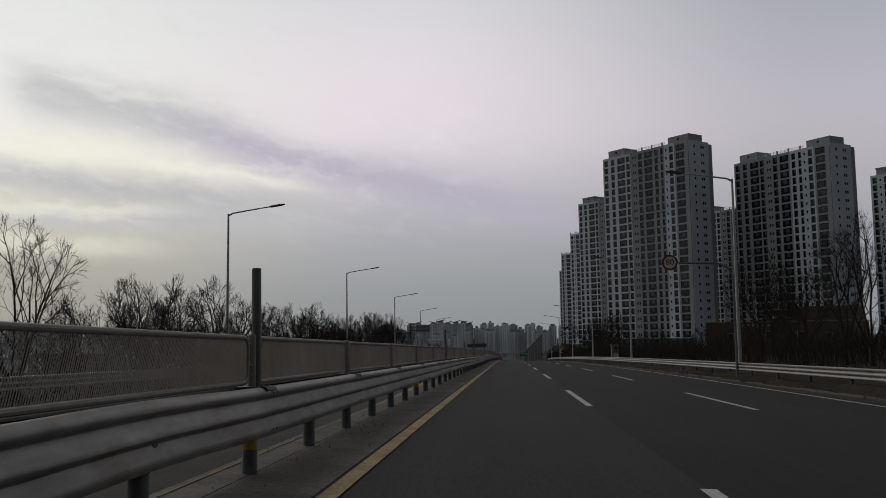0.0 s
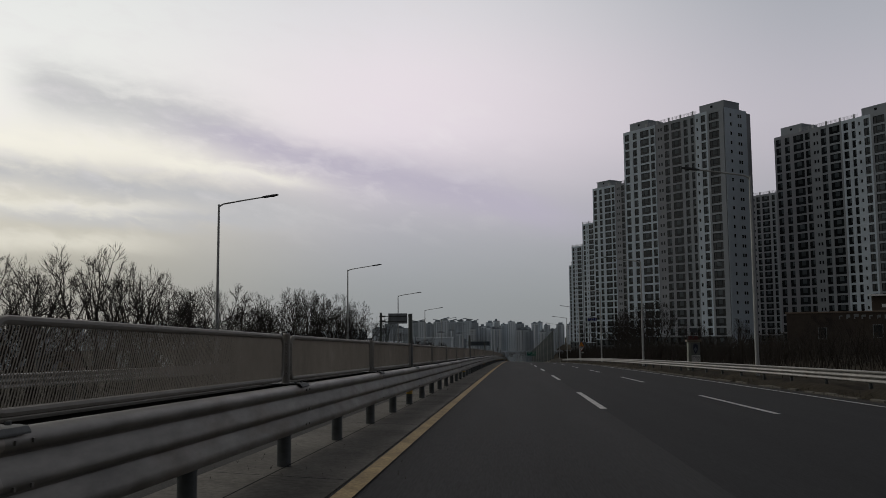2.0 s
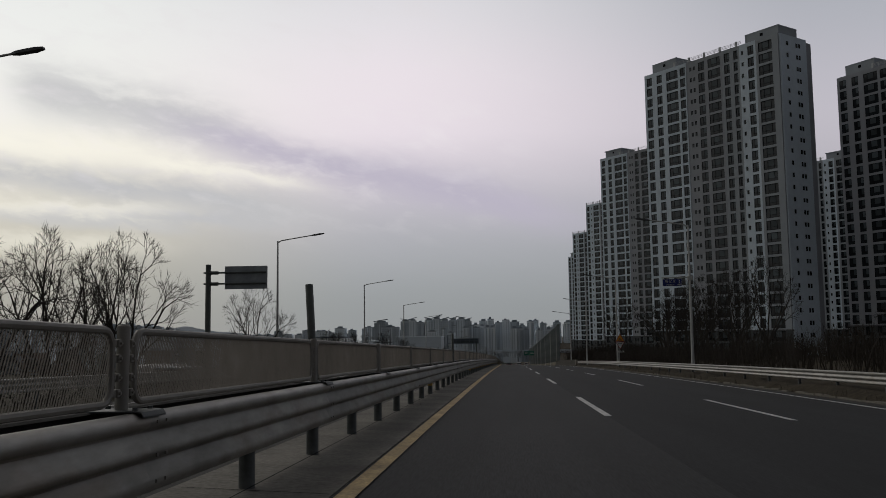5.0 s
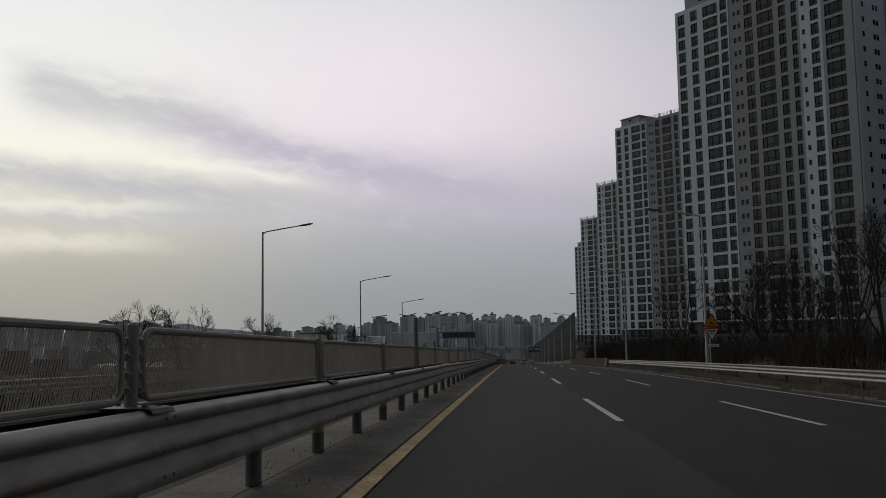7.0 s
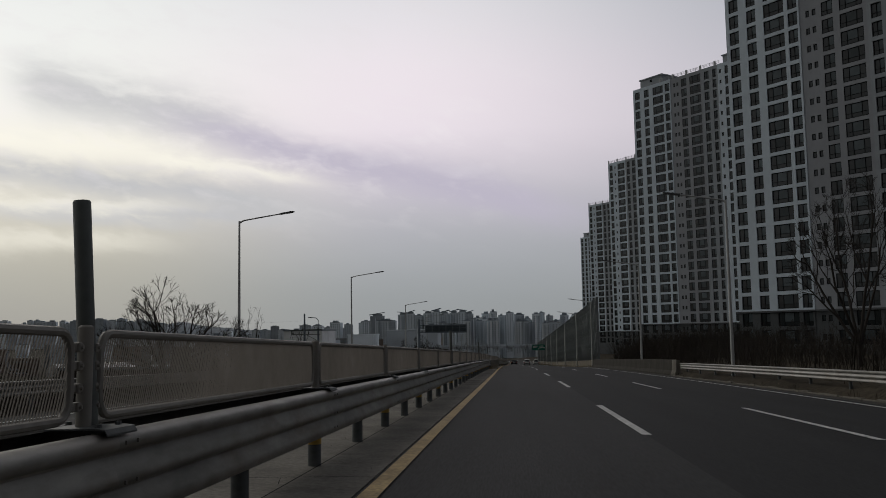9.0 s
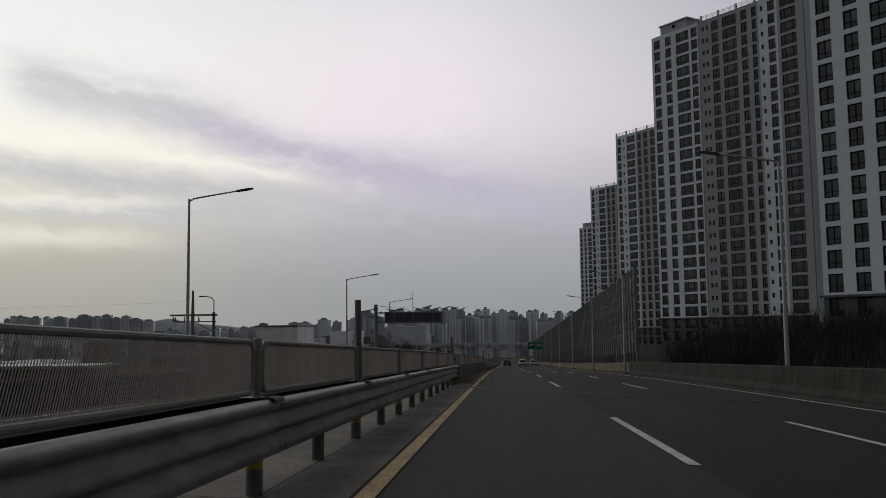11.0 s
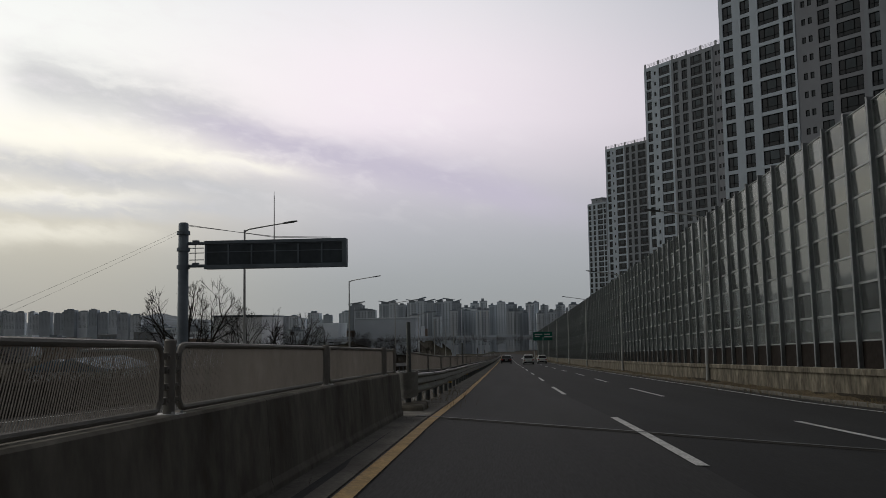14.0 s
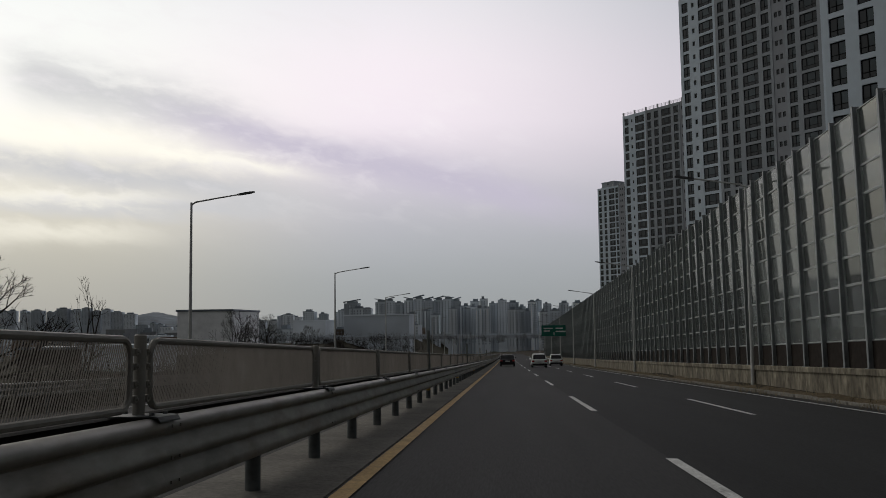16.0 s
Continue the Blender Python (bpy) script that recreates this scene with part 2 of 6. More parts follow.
CONCRETE = mat("stained_concrete", (0.15, 0.135, 0.108), 0.9, spec=0.1, grain=4, amount=0.3, coarse=0.45, coarse_amount=0.45, bump=0.4, stretch=(1, 1, 0.35), stain=(0.045, 0.04, 0.03), stain_amount=0.9)
CONCRETE_DIRTY = mat("grimy_concrete", (0.162, 0.150, 0.128), 0.9, spec=0.1, grain=7, amount=0.2, coarse=0.6, coarse_amount=0.3, bump=0.3, stretch=(1, 1, 0.5), stain=(0.06, 0.05, 0.035), stain_amount=0.7)
KERB_STONE = mat("pale_worn_kerb_concrete", (0.20, 0.188, 0.162), 0.9, spec=0.1, grain=9, amount=0.25, coarse=0.9, coarse_amount=0.3, bump=0.3, vary=0.12, stain=(0.07, 0.06, 0.045), stain_amount=0.6)
# Dark stained base; on the far parapet it stands in for shade.
PARAPET = mat("dark_parapet_concrete", (0.046, 0.042, 0.035), 0.9, spec=0.1, grain=7, amount=0.25, coarse=0.6, coarse_amount=0.35, bump=0.3, stretch=(1, 1, 0.5), stain=(0.03, 0.027, 0.02), stain_amount=0.7)
# Steel with the shade between the two rail beams put into its colour.
SHADED_STEEL = mat("shaded_dark_steel", (0.035, 0.034, 0.032), 0.85, grain=6, amount=0.2, coarse=0.7, spec=0.1)
PANEL_SLATE = mat("slate_rear_panel", (0.075, 0.088, 0.098), 0.6, grain=4, amount=0.15, spec=0.2)
WALL_PALE = mat("pale_grey_facade_paint", (0.60, 0.67, 0.735), 0.8, grain=0.8, amount=0.05, coarse=0.06, coarse_amount=0.1, bump=0.0)
WALL_GREY = mat("mid_grey_facade_paint", (0.335, 0.358, 0.385), 0.8, grain=0.8, amount=0.05, coarse=0.06, coarse_amount=0.1, bump=0.0)
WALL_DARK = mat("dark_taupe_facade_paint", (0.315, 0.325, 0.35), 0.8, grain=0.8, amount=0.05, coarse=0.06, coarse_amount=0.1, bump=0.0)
WALL_BASE = mat("dark_stone_cladding", (0.085, 0.09, 0.094), 0.7, grain=0.8, amount=0.08, coarse=0.2, coarse_amount=0.15, bump=0.0)
WINDOW_FRAME = mat("dark_window_frame", (0.009, 0.010, 0.011), 0.8, spec=0.03, grain=3, amount=0.1)
WINDOW_GLASS = mat("dark_window_glass", (0.018, 0.022, 0.025), 0.15, grain=0.2, amount=0.3, coarse=0.05, coarse_amount=0.4, bump=0.0, vary=0.5, spec=0.28)
CURTAIN = mat("greenish_inner_sash", (0.090, 0.110, 0.120), 0.4, spec=0.2, grain=0.3, amount=0.3, coarse=0.05, coarse_amount=0.4, bump=0.0, vary=0.5)
ROOF_RAIL = mat("white_roof_rail", (0.5, 0.5, 0.5), 0.6, grain=3, amount=0.05)
BARK = mat("grey_brown_bark", (0.040, 0.034, 0.029), 0.95, grain=20, amount=0.3, coarse=1.5, coarse_amount=0.3, bump=0.4)
TWIG = mat("dark_twigs", (0.026, 0.021, 0.018), 0.95, grain=8, amount=0.3, coarse=0.5, coarse_amount=0.3, bump=0.0)
BRUSH = mat("dead_brown_brush", (0.032, 0.025, 0.019), 0.95, grain=3, amount=0.4, coarse=0.15, coarse_amount=0.4, bump=0.0)
DRY_GRASS = mat("dry_straw_grass", (0.16, 0.125, 0.07), 0.95, grain=3, amount=0.4, coarse=0.3, coarse_amount=0.4, bump=0.0)
SIGN_BLACK = mat("black_sign_panel", (0.034, 0.038, 0.042), 0.45, grain=4, amount=0.15)
SIGN_STEEL = mat("slate_grey_sign_steel", (0.185, 0.215, 0.245), 0.5, 0.2, grain=5, amount=0.1, coarse=0.5)
CAP_PAINT = mat("dented_blue_grey_steel", (0.055, 0.068, 0.07), 0.6, grain=5, amount=0.15, coarse=2, coarse_amount=0.25, spec=0.3)
SIGN_BACK = mat("bare_aluminium_sign_back", (0.30, 0.32, 0.34), 0.45, 0.4, grain=5, amount=0.08, coarse=0.8)
SIGN_WHITE = mat("white_sign_sheet", (0.62, 0.62, 0.60), 0.6, grain=5, amount=0.06)
SIGN_RED = mat("dark_red_sign_sheet", (0.22, 0.025, 0.025), 0.6, grain=5, amount=0.06)
SIGN_AMBER = mat("amber_sign_sheet", (0.62, 0.24, 0.015), 0.6, grain=5, amount=0.06)
SIGN_GREEN = mat("green_sign_sheet", (0.008, 0.12, 0.085), 0.6, grain=5, amount=0.06)
ROAD_BLUE = mat("deep_blue_sign_sheet", (0.008, 0.018, 0.14), 0.6, grain=5, amount=0.06)
SIGN_BLUE = mat("navy_emblem", (0.03, 0.035, 0.06), 0.6, grain=5, amount=0.06)
CAR_BLACK = mat("black_car_paint", (0.015, 0.015, 0.017), 0.25, 0.2, grain=2, amount=0.1, bump=0.0)
CAR_WHITE = mat("white_car_paint", (0.70, 0.70, 0.69), 0.3, grain=2, amount=0.04, bump=0.0)
CAR_SILVER = mat("silver_car_paint", (0.45, 0.46, 0.47), 0.3, 0.3, grain=2, amount=0.04, bump=0.0)
CAR_GLASS = mat("tinted_car_glass", (0.012, 0.013, 0.015), 0.05, grain=2, amount=0.1, bump=0.0, spec=0.6)
RUBBER = mat("black_rubber", (0.02, 0.02, 0.02), 0.9, grain=10, amount=0.2)
TAIL_RED = mat("red_lamp_lens", (0.30, 0.012, 0.012), 0.3, grain=10, amount=0.1, bump=0.0)
HALL_WHITE = mat("white_hall_cladding", (0.85, 0.86, 0.86), 0.8, grain=0.6, amount=0.06, coarse=0.05, bump=0.0)
NW_STEEL = mat("grey_noise_wall_steel", (0.37, 0.385, 0.385), 0.5, 0.3, grain=6, amount=0.1, coarse=0.5, coarse_amount=0.15, bump=0.03)
NW_POST = mat("dull_grey_post_steel", (0.215, 0.23, 0.235), 0.5, 0.3, grain=6, amount=0.15, coarse=0.5, coarse_amount=0.2, bump=0.03)
NW_DARK = mat("dark_brown_metal_panel", (0.030, 0.025, 0.022), 0.9, spec=0.05, grain=5, amount=0.2, coarse=0.5)
NW_GLASS = glass("grey_green_acrylic", (0.86, 0.93, 0.92), 0.77)
MEDIAN_DUST = mat("dusty_median_concrete", (0.145, 0.134, 0.116), 0.92, grain=18, amount=0.28, coarse=0.5, coarse_amount=0.3, bump=0.4, stain=(0.05, 0.045, 0.035), stain_amount=0.5, spec=0.22)
LITTER = mat("dry_grass_litter", (0.105, 0.082, 0.052), 0.95, grain=9, amount=0.5, coarse=0.4, coarse_amount=0.4, bump=0.7, spec=0.05)
OCHRE_CONCRETE = mat("ochre_stained_concrete", (0.172, 0.153, 0.118), 0.9, spec=0.1, grain=5, amount=0.38, coarse=1.1, coarse_amount=0.5, bump=0.5, stretch=(1, 1, 0.42), stain=(0.05, 0.044, 0.032), stain_amount=0.95)
BROWN_WALL = mat("brown_brick_block", (0.064, 0.049, 0.040), 0.85, grain=2, amount=0.15, coarse=0.1)
# Distance haze is mixed into these colours: pale, bluish, windows lifted too.
HAZE_A = mat("hazed_pale_paint", (0.88, 0.93, 0.97), 0.9, grain=0.05, amount=0.08, coarse=0.01, bump=0.0, vary=0.16)
HAZE_B = mat("hazed_slate_paint", (0.70, 0.755, 0.80), 0.9, grain=0.05, amount=0.08, coarse=0.01, bump=0.0, vary=0.16)
HAZE_C = mat("hazed_slate_bay", (0.40, 0.45, 0.495), 0.8, grain=0.05, amount=0.1, coarse=0.01, bump=0.0, vary=0.1)
HAZE_D = mat("hazed_grey_paint", (0.55, 0.60, 0.645), 0.9, grain=0.05, amount=0.08, coarse=0.01, bump=0.0, vary=0.16)
HAZE_W = mat("hazed_window_slate", (0.27, 0.31, 0.345), 0.7, grain=0.05, amount=0.1, coarse=0.01, bump=0.0, vary=0.1)
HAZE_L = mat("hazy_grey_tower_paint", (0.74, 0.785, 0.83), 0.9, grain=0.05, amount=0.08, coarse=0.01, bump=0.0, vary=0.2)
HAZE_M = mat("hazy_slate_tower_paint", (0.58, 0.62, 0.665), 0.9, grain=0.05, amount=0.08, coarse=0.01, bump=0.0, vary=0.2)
TOWN_GREY = mat("grey_town_render", (0.24, 0.25, 0.255), 0.9, grain=0.3, amount=0.1, coarse=0.03, coarse_amount=0.3, bump=0.0, vary=0.3)
TOWN_BROWN = mat("brown_town_brick", (0.17, 0.13, 0.10), 0.9, grain=0.3, amount=0.1, coarse=0.03, coarse_amount=0.3, bump=0.0, vary=0.3)
# The hill's woods carry haze as a blue-grey base colour.
HILL = mat("hazed_wooded_hill", (0.16, 0.185, 0.21), 0.95, grain=0.02, amount=0.3, coarse=0.004, bump=0.0)
GREENHOUSE = mat("pale_plastic_sheet", (0.48, 0.48, 0.46), 0.6, grain=0.5, amount=0.1)
BLUE_ROOF = mat("blue_metal_roof", (0.06, 0.13, 0.20), 0.6, grain=0.5, amount=0.1)
EVERGREEN = mat("dull_evergreen", (0.035, 0.04, 0.022), 0.95, grain=4, amount=0.4, coarse=0.4)


# ---------------- small building kit ----------------
class Shape:
    """Collects vertices and faces for one mesh."""

    def __init__(self):
        self.v, self.f, self.m = [], [], []

    def add(self, verts, faces, mi=0):
        o = len(self.v)
        self.v.extend(tuple(p) for p in verts)
        self.f.extend(tuple(i + o for i in f) for f in faces)
        self.m.extend([mi] * len(faces))
        return self

    def box(self, x0, y0, z0, x1, y1, z1, mi=0, c=0.0):
        """A box, with its edges cut back by c."""
        if c <= 0:
            vs = [(x, y, z) for z in (z0, z1) for y in (y0, y1) for x in (x0, x1)]
            return self.add(vs, [(0, 2, 3, 1), (4, 5, 7, 6), (0, 1, 5, 4), (2, 6, 7, 3), (0, 4, 6, 2), (1, 3, 7, 5)], mi)
        ring = lambda k, z: [(x0 + k, y0, z), (x1 - k, y0, z), (x1, y0 + k, z), (x1, y1 - k, z), (x1 - k, y1, z), (x0 + k, y1, z), (x0, y1 - k, z), (x0, y0 + k, z)]
        inner = lambda z: [(x0 + c, y0 + c, z)] * 0 + [(x0 + 2 * c, y0 + c, z), (x1 - 2 * c, y0 + c, z), (x1 - c, y0 + 2 * c, z), (x1 - c, y1 - 2 * c, z), (x1 - 2 * c, y1 - c, z), (x0 + 2 * c, y1 - c, z), (x0 + c, y1 - 2 * c, z), (x0 + c, y0 + 2 * c, z)]
        return self.loft([inner(z0), ring(c, z0 + c), ring(c, z1 - c), inner(z1)], mi)

    def loft(self, rings, mi=0, caps=True):
        n = len(rings[0])
        vs = [p for r in rings for p in r]
        fs = [(k * n + i, k * n + (i + 1) % n, (k + 1) * n + (i + 1) % n, (k + 1) * n + i) for k in range(len(rings) - 1) for i in range(n)]
        if caps:
            fs += [tuple(range(n))[::-1], tuple(range((len(rings) - 1) * n, len(rings) * n))]
        return self.add(vs, fs, mi)

    def tube(self, pts, radii, n=8, mi=0):
        """A tube along points; radii is a number or one for each point."""
        pts = [Vector(p) for p in pts]
        if not isinstance(radii, (list, tuple)):
            radii = [radii] * len(pts)
        rings = []
        for i, p in enumerate(pts):
            d = (pts[min(i + 1, len(pts) - 1)] - pts[max(i - 1, 0)]).normalized()
            side = d.cross(Vector((0, 0, 1)) if abs(d.z) < 0.9 else Vector((1, 0, 0))).normalized()
            up = side.cross(d)
            rings.append([p + (side * math.cos(2 * math.pi * k / n) + up * math.sin(2 * math.pi * k / n)) * radii[i] for k in range(n)])
        return self.loft(rings, mi)

    def sweep(self, profile, y0, y1, mi=0, closed=True):
        """A profile in x and z, drawn along y."""
        n = len(profile)
        return self.loft([[(x, y0, z) for x, z in profile], [(x, y1, z) for x, z in profile]], mi)

    def mesh(self, name, mats, smooth=False):
        me = bpy.data.meshes.new(name)
        me.from_pydata(self.v, [], self.f)
        for m in mats if isinstance(mats, (list, tuple)) else [mats]:
            me.materials.append(m)
        me.polygons.foreach_set("material_index", self.m)
        if smooth:
            me.polygons.foreach_set("use_smooth", [True] * len(self.f))
            me.set_sharp_from_angle(angle=radians(38))
        me.update()
        return me


def put(name, me, parent=None, m=None, label=""):
    """A mesh as one object, under a thing or a part where one is given."""
    ob = new(name, me)
    if parent is not None:
        ob.parent = parent
    if m is not None:
        ob.matrix_basis = m
    if label:
        ob["label"] = label
    return ob


def part(name, shape, mats, parent, label="", smooth=False, m=None):
    return put(name, shape.mesh(name, mats, smooth), parent, m, label)


def thing(name, m, label, category, group="", kind=""):
    e = new(name)
    e.empty_display_size = 0.2
    e.matrix_basis = m
    return tagged(e, label, category, group, kind)


rng = random.Random(7)


# ---------------- the line of the road ----------------
def smooth_interp(y, xs, vs, w=14.0):
    k = np.linspace(-w, w, 9)
    return float(np.mean(np.interp(y + k, xs, vs)))


def grade(y):
    """Height of the road's axis: it falls ever more steeply ahead, settles past the bridge, then eases off."""
    q = min(1.0, max(0.0, (y - 314) / 16))
    settled = 0.13 * q * q * (3 - 2 * q)
    if y < 345:
        return -1.6708e-08 * y ** 3 - 2.5876e-05 * y ** 2 - 0.0144156 * y - 0.0567 - settled
    d = min(y, 745) - 345
    return -8.796 - settled - 0.0383 * d + 1.3e-05 * d * d - 0.028 * max(0.0, y - 745)


def median_rise(y):
    """The strip of the median is a little uneven."""
    return float(np.interp(y, (0, 25, 46, 65, 76, 88, 149, 160, 200, 265, 271, 279, 300, 313, 322, 338, 350), (0.04, 0.015, 0.018, 0.0, 0.0, 0.018, 0.045, 0.03, 0.008, 0.0, -0.03, -0.055, -0.06, -0.015, -0.01, -0.022, 0.018)))


def surface(x, y):
    return grade(y) + (median_rise(y) if -2.95 < x < -1.98 else 0.0) + (0.03 * (1.9 - x) if x > -2.3 else 0.126 - 0.02 * (-2.3 - x))


YELLOW = lambda y: smooth_interp(y, (0, 50, 150, 220, 248, 277, 300, 400), (-1.51, -1.36, -1.33, -1.21, -1.26, -1.40, -1.415, -1.465))
LINE1 = lambda y: smooth_interp(y, (0, 90, 180, 225, 300, 318, 334, 352, 400), (1.75, 2.0, 1.93, 2.06, 2.13, 2.10, 1.95, 2.05, 2.12), 8.0)
LINE2 = lambda y: smooth_interp(y, (0, 60, 105, 185, 225, 293, 315, 334, 350, 370, 400), (5.38, 5.56, 5.62, 5.5, 5.4, 5.75, 5.75, 5.30, 5.5, 5.85, 5.85), 8.0)
EDGE = lambda y: smooth_interp(y, (0, 70, 200, 300, 400), (8.95, 9.4, 9.2, 9.3, 9.4))
CENTRE = lambda y: smooth_interp(y, (0, 20, 50, 85, 155, 200, 225, 270, 400), (-2.49, -2.45, -2.28, -2.25, -2.28, -2.12, -2.14, -2.28, -2.28))
RAIL = lambda y: CENTRE(y) + 0.20


def at(lat, y, h=0.0):
    """A point h metres over the road."""
    x = lat(y) if callable(lat) else lat
    return Vector((x, y, surface(x, y) + h))


def along_road(lat, y0, y1):
    """A pose at y0 whose y axis runs to the point at y1, and the length between."""
    a, b = at(lat, y0), at(lat, y1)
    d = b - a
    yaw, pitch = math.atan2(-d.x, d.y), math.atan2(d.z, math.hypot(d.x, d.y))
    return Matrix.Translation(a) @ Euler((pitch, 0, yaw)).to_matrix().to_4x4(), d.length


def ribbon(name, lat0, lat1, y0, y1, dz, material, step=6.0, thick=0.0, parent=None):
    """A strip of the road between two lines."""
    s = Shape()
    ys = np.linspace(y0, y1, max(2, int((y1 - y0) / step) + 1))
    f = lambda l, y: l(y) if callable(l) else l
    top = [(f(l, y), y, surface(f(l, y), y) + dz) for y in ys for l in (lat0, lat1)]
    fs = [(2 * i, 2 * i + 1, 2 * i + 3, 2 * i + 2) for i in range(len(ys) - 1)]
    s.add(top, fs)
    if thick:
        n = len(top)
        s.add([(x, y, z - thick) for x, y, z in top], [(a, d, c, b) for a, b, c, d in fs])
        s.f += [(2 * i, 2 * i + 2, n + 2 * i + 2, n + 2 * i) for i in range(len(ys) - 1)] + [(2 * i + 1, n + 2 * i + 1, n + 2 * i + 3, 2 * i + 3) for i in range(len(ys) - 1)]
        s.m += [0] * (2 * (len(ys) - 1))
    return put(name, s.mesh(name, material), parent)


# ---------------- ground and roads ----------------
def terrain():
    """One sheet of ground to the horizon, sunk under the roads and lower beside them."""
    xs = np.array([-6000, -3000, -1500, -700, -350, -180, -100, -60, -42, -34, -28, -24, -20, -17.2, -16.5, -14.0, -12.6, -12.0, -2.65, 9.8, 10.6, 11.8, 13, 15, 18, 22, 28, 36, 50, 80, 140, 300, 700, 1500, 3000, 6000.0])
    ys = np.concatenate([[-3000, -800, -200, -60], np.arange(-30, 700, 12.0), [720, 800, 950, 1200, 1600, 2200, 3200, 4800, 7000]])
    s = Shape()
    for y in ys:
        g = grade(max(y, -60))
        for x in xs:
            if x < -16.6:
                z = g - 0.4 - min(4.2, 0.42 * (-16.5 - x))
                z = max(z, min(-16.0, g - 2.5)) if x > -70 else (-18.0 if x > -120 else (-20.0 if x > -300 else -34.0))
            elif x < -12.3:
                z = g - 0.24
            elif x < 10:
                z = g - 0.9
            else:
                z = g - 0.10 + min(0.9, 0.10 * max(0, x - 11)) + 0.15 * math.sin(y * 0.31 + x)
                if x > 60:
                    z = max(min(z, -4.0), -15.0)
            if 9.5 < x < 10.7:
                z = surface(x, max(y, -60)) - 0.12
            s.v.append((x, y, z))
    n = len(xs)
    for j in range(len(ys) - 1):
        for i in range(n - 1):
            s.f.append((j * n + i, j * n + i + 1, (j + 1) * n + i + 1, (j + 1) * n + i))
            s.m.append(0 if xs[i] >= 9 and xs[i] < 60 else 1)
    tagged(put("ground", s.mesh("ground", [SOIL, FIELD])), "dry winter soil and litter under and beside the road", "ground", kind="structure")


terrain()
ROAD0, ROAD1 = -40.0, 900.0
# Inner lane in the brighter tone: the light there is painted in.
tagged(ribbon("road", -1.85, LINE1, ROAD0, ROAD1, 0.0, ASPHALT_INNER, thick=0.5), "dry asphalt of the inner lane, brighter light put into its colour", "road", kind="structure")
tagged(ribbon("road", LINE1, 9.9, ROAD0, ROAD1, 0.0, ASPHALT, thick=0.5), "dark dry asphalt of the middle and outer lanes", "road", kind="structure")
tagged(ribbon("road", -12.35, -2.85, ROAD0, ROAD1, 0.0, ASPHALT_OLD, thick=0.5), "grey asphalt carriageway beyond the median", "road", kind="structure")
tagged(ribbon("median_strip", lambda y: -2.9, lambda y: YELLOW(y) - 0.13, ROAD0, 700, 0.012, MEDIAN_DUST, thick=0.5), "dusty concrete median strip under the rails", "median", kind="structure")
tagged(ribbon("road_shoulder", lambda y: EDGE(y) + 0.55, 10.75, ROAD0, 700, 0.006, SHOULDER, thick=0.3), "gritty shoulder with leaf litter beside the edge line", "road shoulder", kind="structure")


def line(lat, w, y0, y1, material, label, dz=0.016):
    o = ribbon("road_marking", lambda y: lat(y) - w / 2, lambda y: lat(y) + w / 2, y0, y1, dz, material, step=8)
    return tagged(o, label, "road marking", kind="structure")


line(YELLOW, 0.17, ROAD0, 264.6, WORN_YELLOW, "worn solid yellow line along the median")
line(YELLOW, 0.17, 266.0, 760.0, YELLOW_LINE, "fresher solid yellow line along the median")
line(lambda y: smooth_interp(y, (0, 22, 50), (-2.87, -2.87, -3.4), 6.0), 0.16, ROAD0, 760.0, YELLOW_LINE, "solid yellow line of the opposite carriageway")
line(EDGE, 0.15, ROAD0, 760.0, WHITE_LINE, "solid white edge line on the asphalt")
line(lambda y: -11.0, 0.15, ROAD0, 760.0, WHITE_LINE, "solid white far edge line on the asphalt")
FAR_ENDS = [8.4 + 20.1 * k for k in range(-1, 13)] + [276.3, 296.3, 317.0, 338.6, 356.6] + [374.8 + 19.65 * k for k in range(0, 14)]
for far_end in FAR_ENDS:
    for lat in (LINE1, LINE2):
        o = ribbon("lane_dash", lambda y, l=lat: l(y) - 0.075, lambda y, l=lat: l(y) + 0.075, far_end - 8.05, far_end, 0.012, WHITE_LINE, step=4)
        tagged(o, "worn white lane dash painted on asphalt", "lane marking", "lane dashes", kind="structure")
    for x in (-6.4,):
        o = ribbon("lane_dash", x - 0.075, x + 0.075, far_end - 8.05, far_end, 0.012, WHITE_LINE, step=4)
        tagged(o, "white lane dash on the opposite carriageway", "lane marking", "far lane dashes", kind="structure")
# the bridge joint and a tar seam across the carriageway
def joint(y0, x0, x1, width, dz, material, name, label):
    """A narrow strip that crosses the road at a slant."""
    s = Shape()
    xs = np.linspace(x0, x1, 9)
    for x in xs:
        for w in (0, width):
            y = y0 - 0.72 * x + w
            s.v.append((x, y, surface(x, y) + dz))
    s.f = [(2 * i, 2 * i + 2, 2 * i + 3, 2 * i + 1) for i in range(8)]
    s.m = [0] * 8
    tagged(put(name, s.mesh(name, material)), label, "expansion joint", kind="structure")


for y0 in (264.2, 314.6):
    joint(y0, -1.8, 9.8, 0.55, 0.007, SHOULDER, "joint_filler", "pale grey strip beside the bridge joint")
    joint(y0 + 0.20, -1.8, 9.8, 0.14, 0.018, POST_STEEL, "expansion_joint", "dark steel joint slanting across the asphalt")


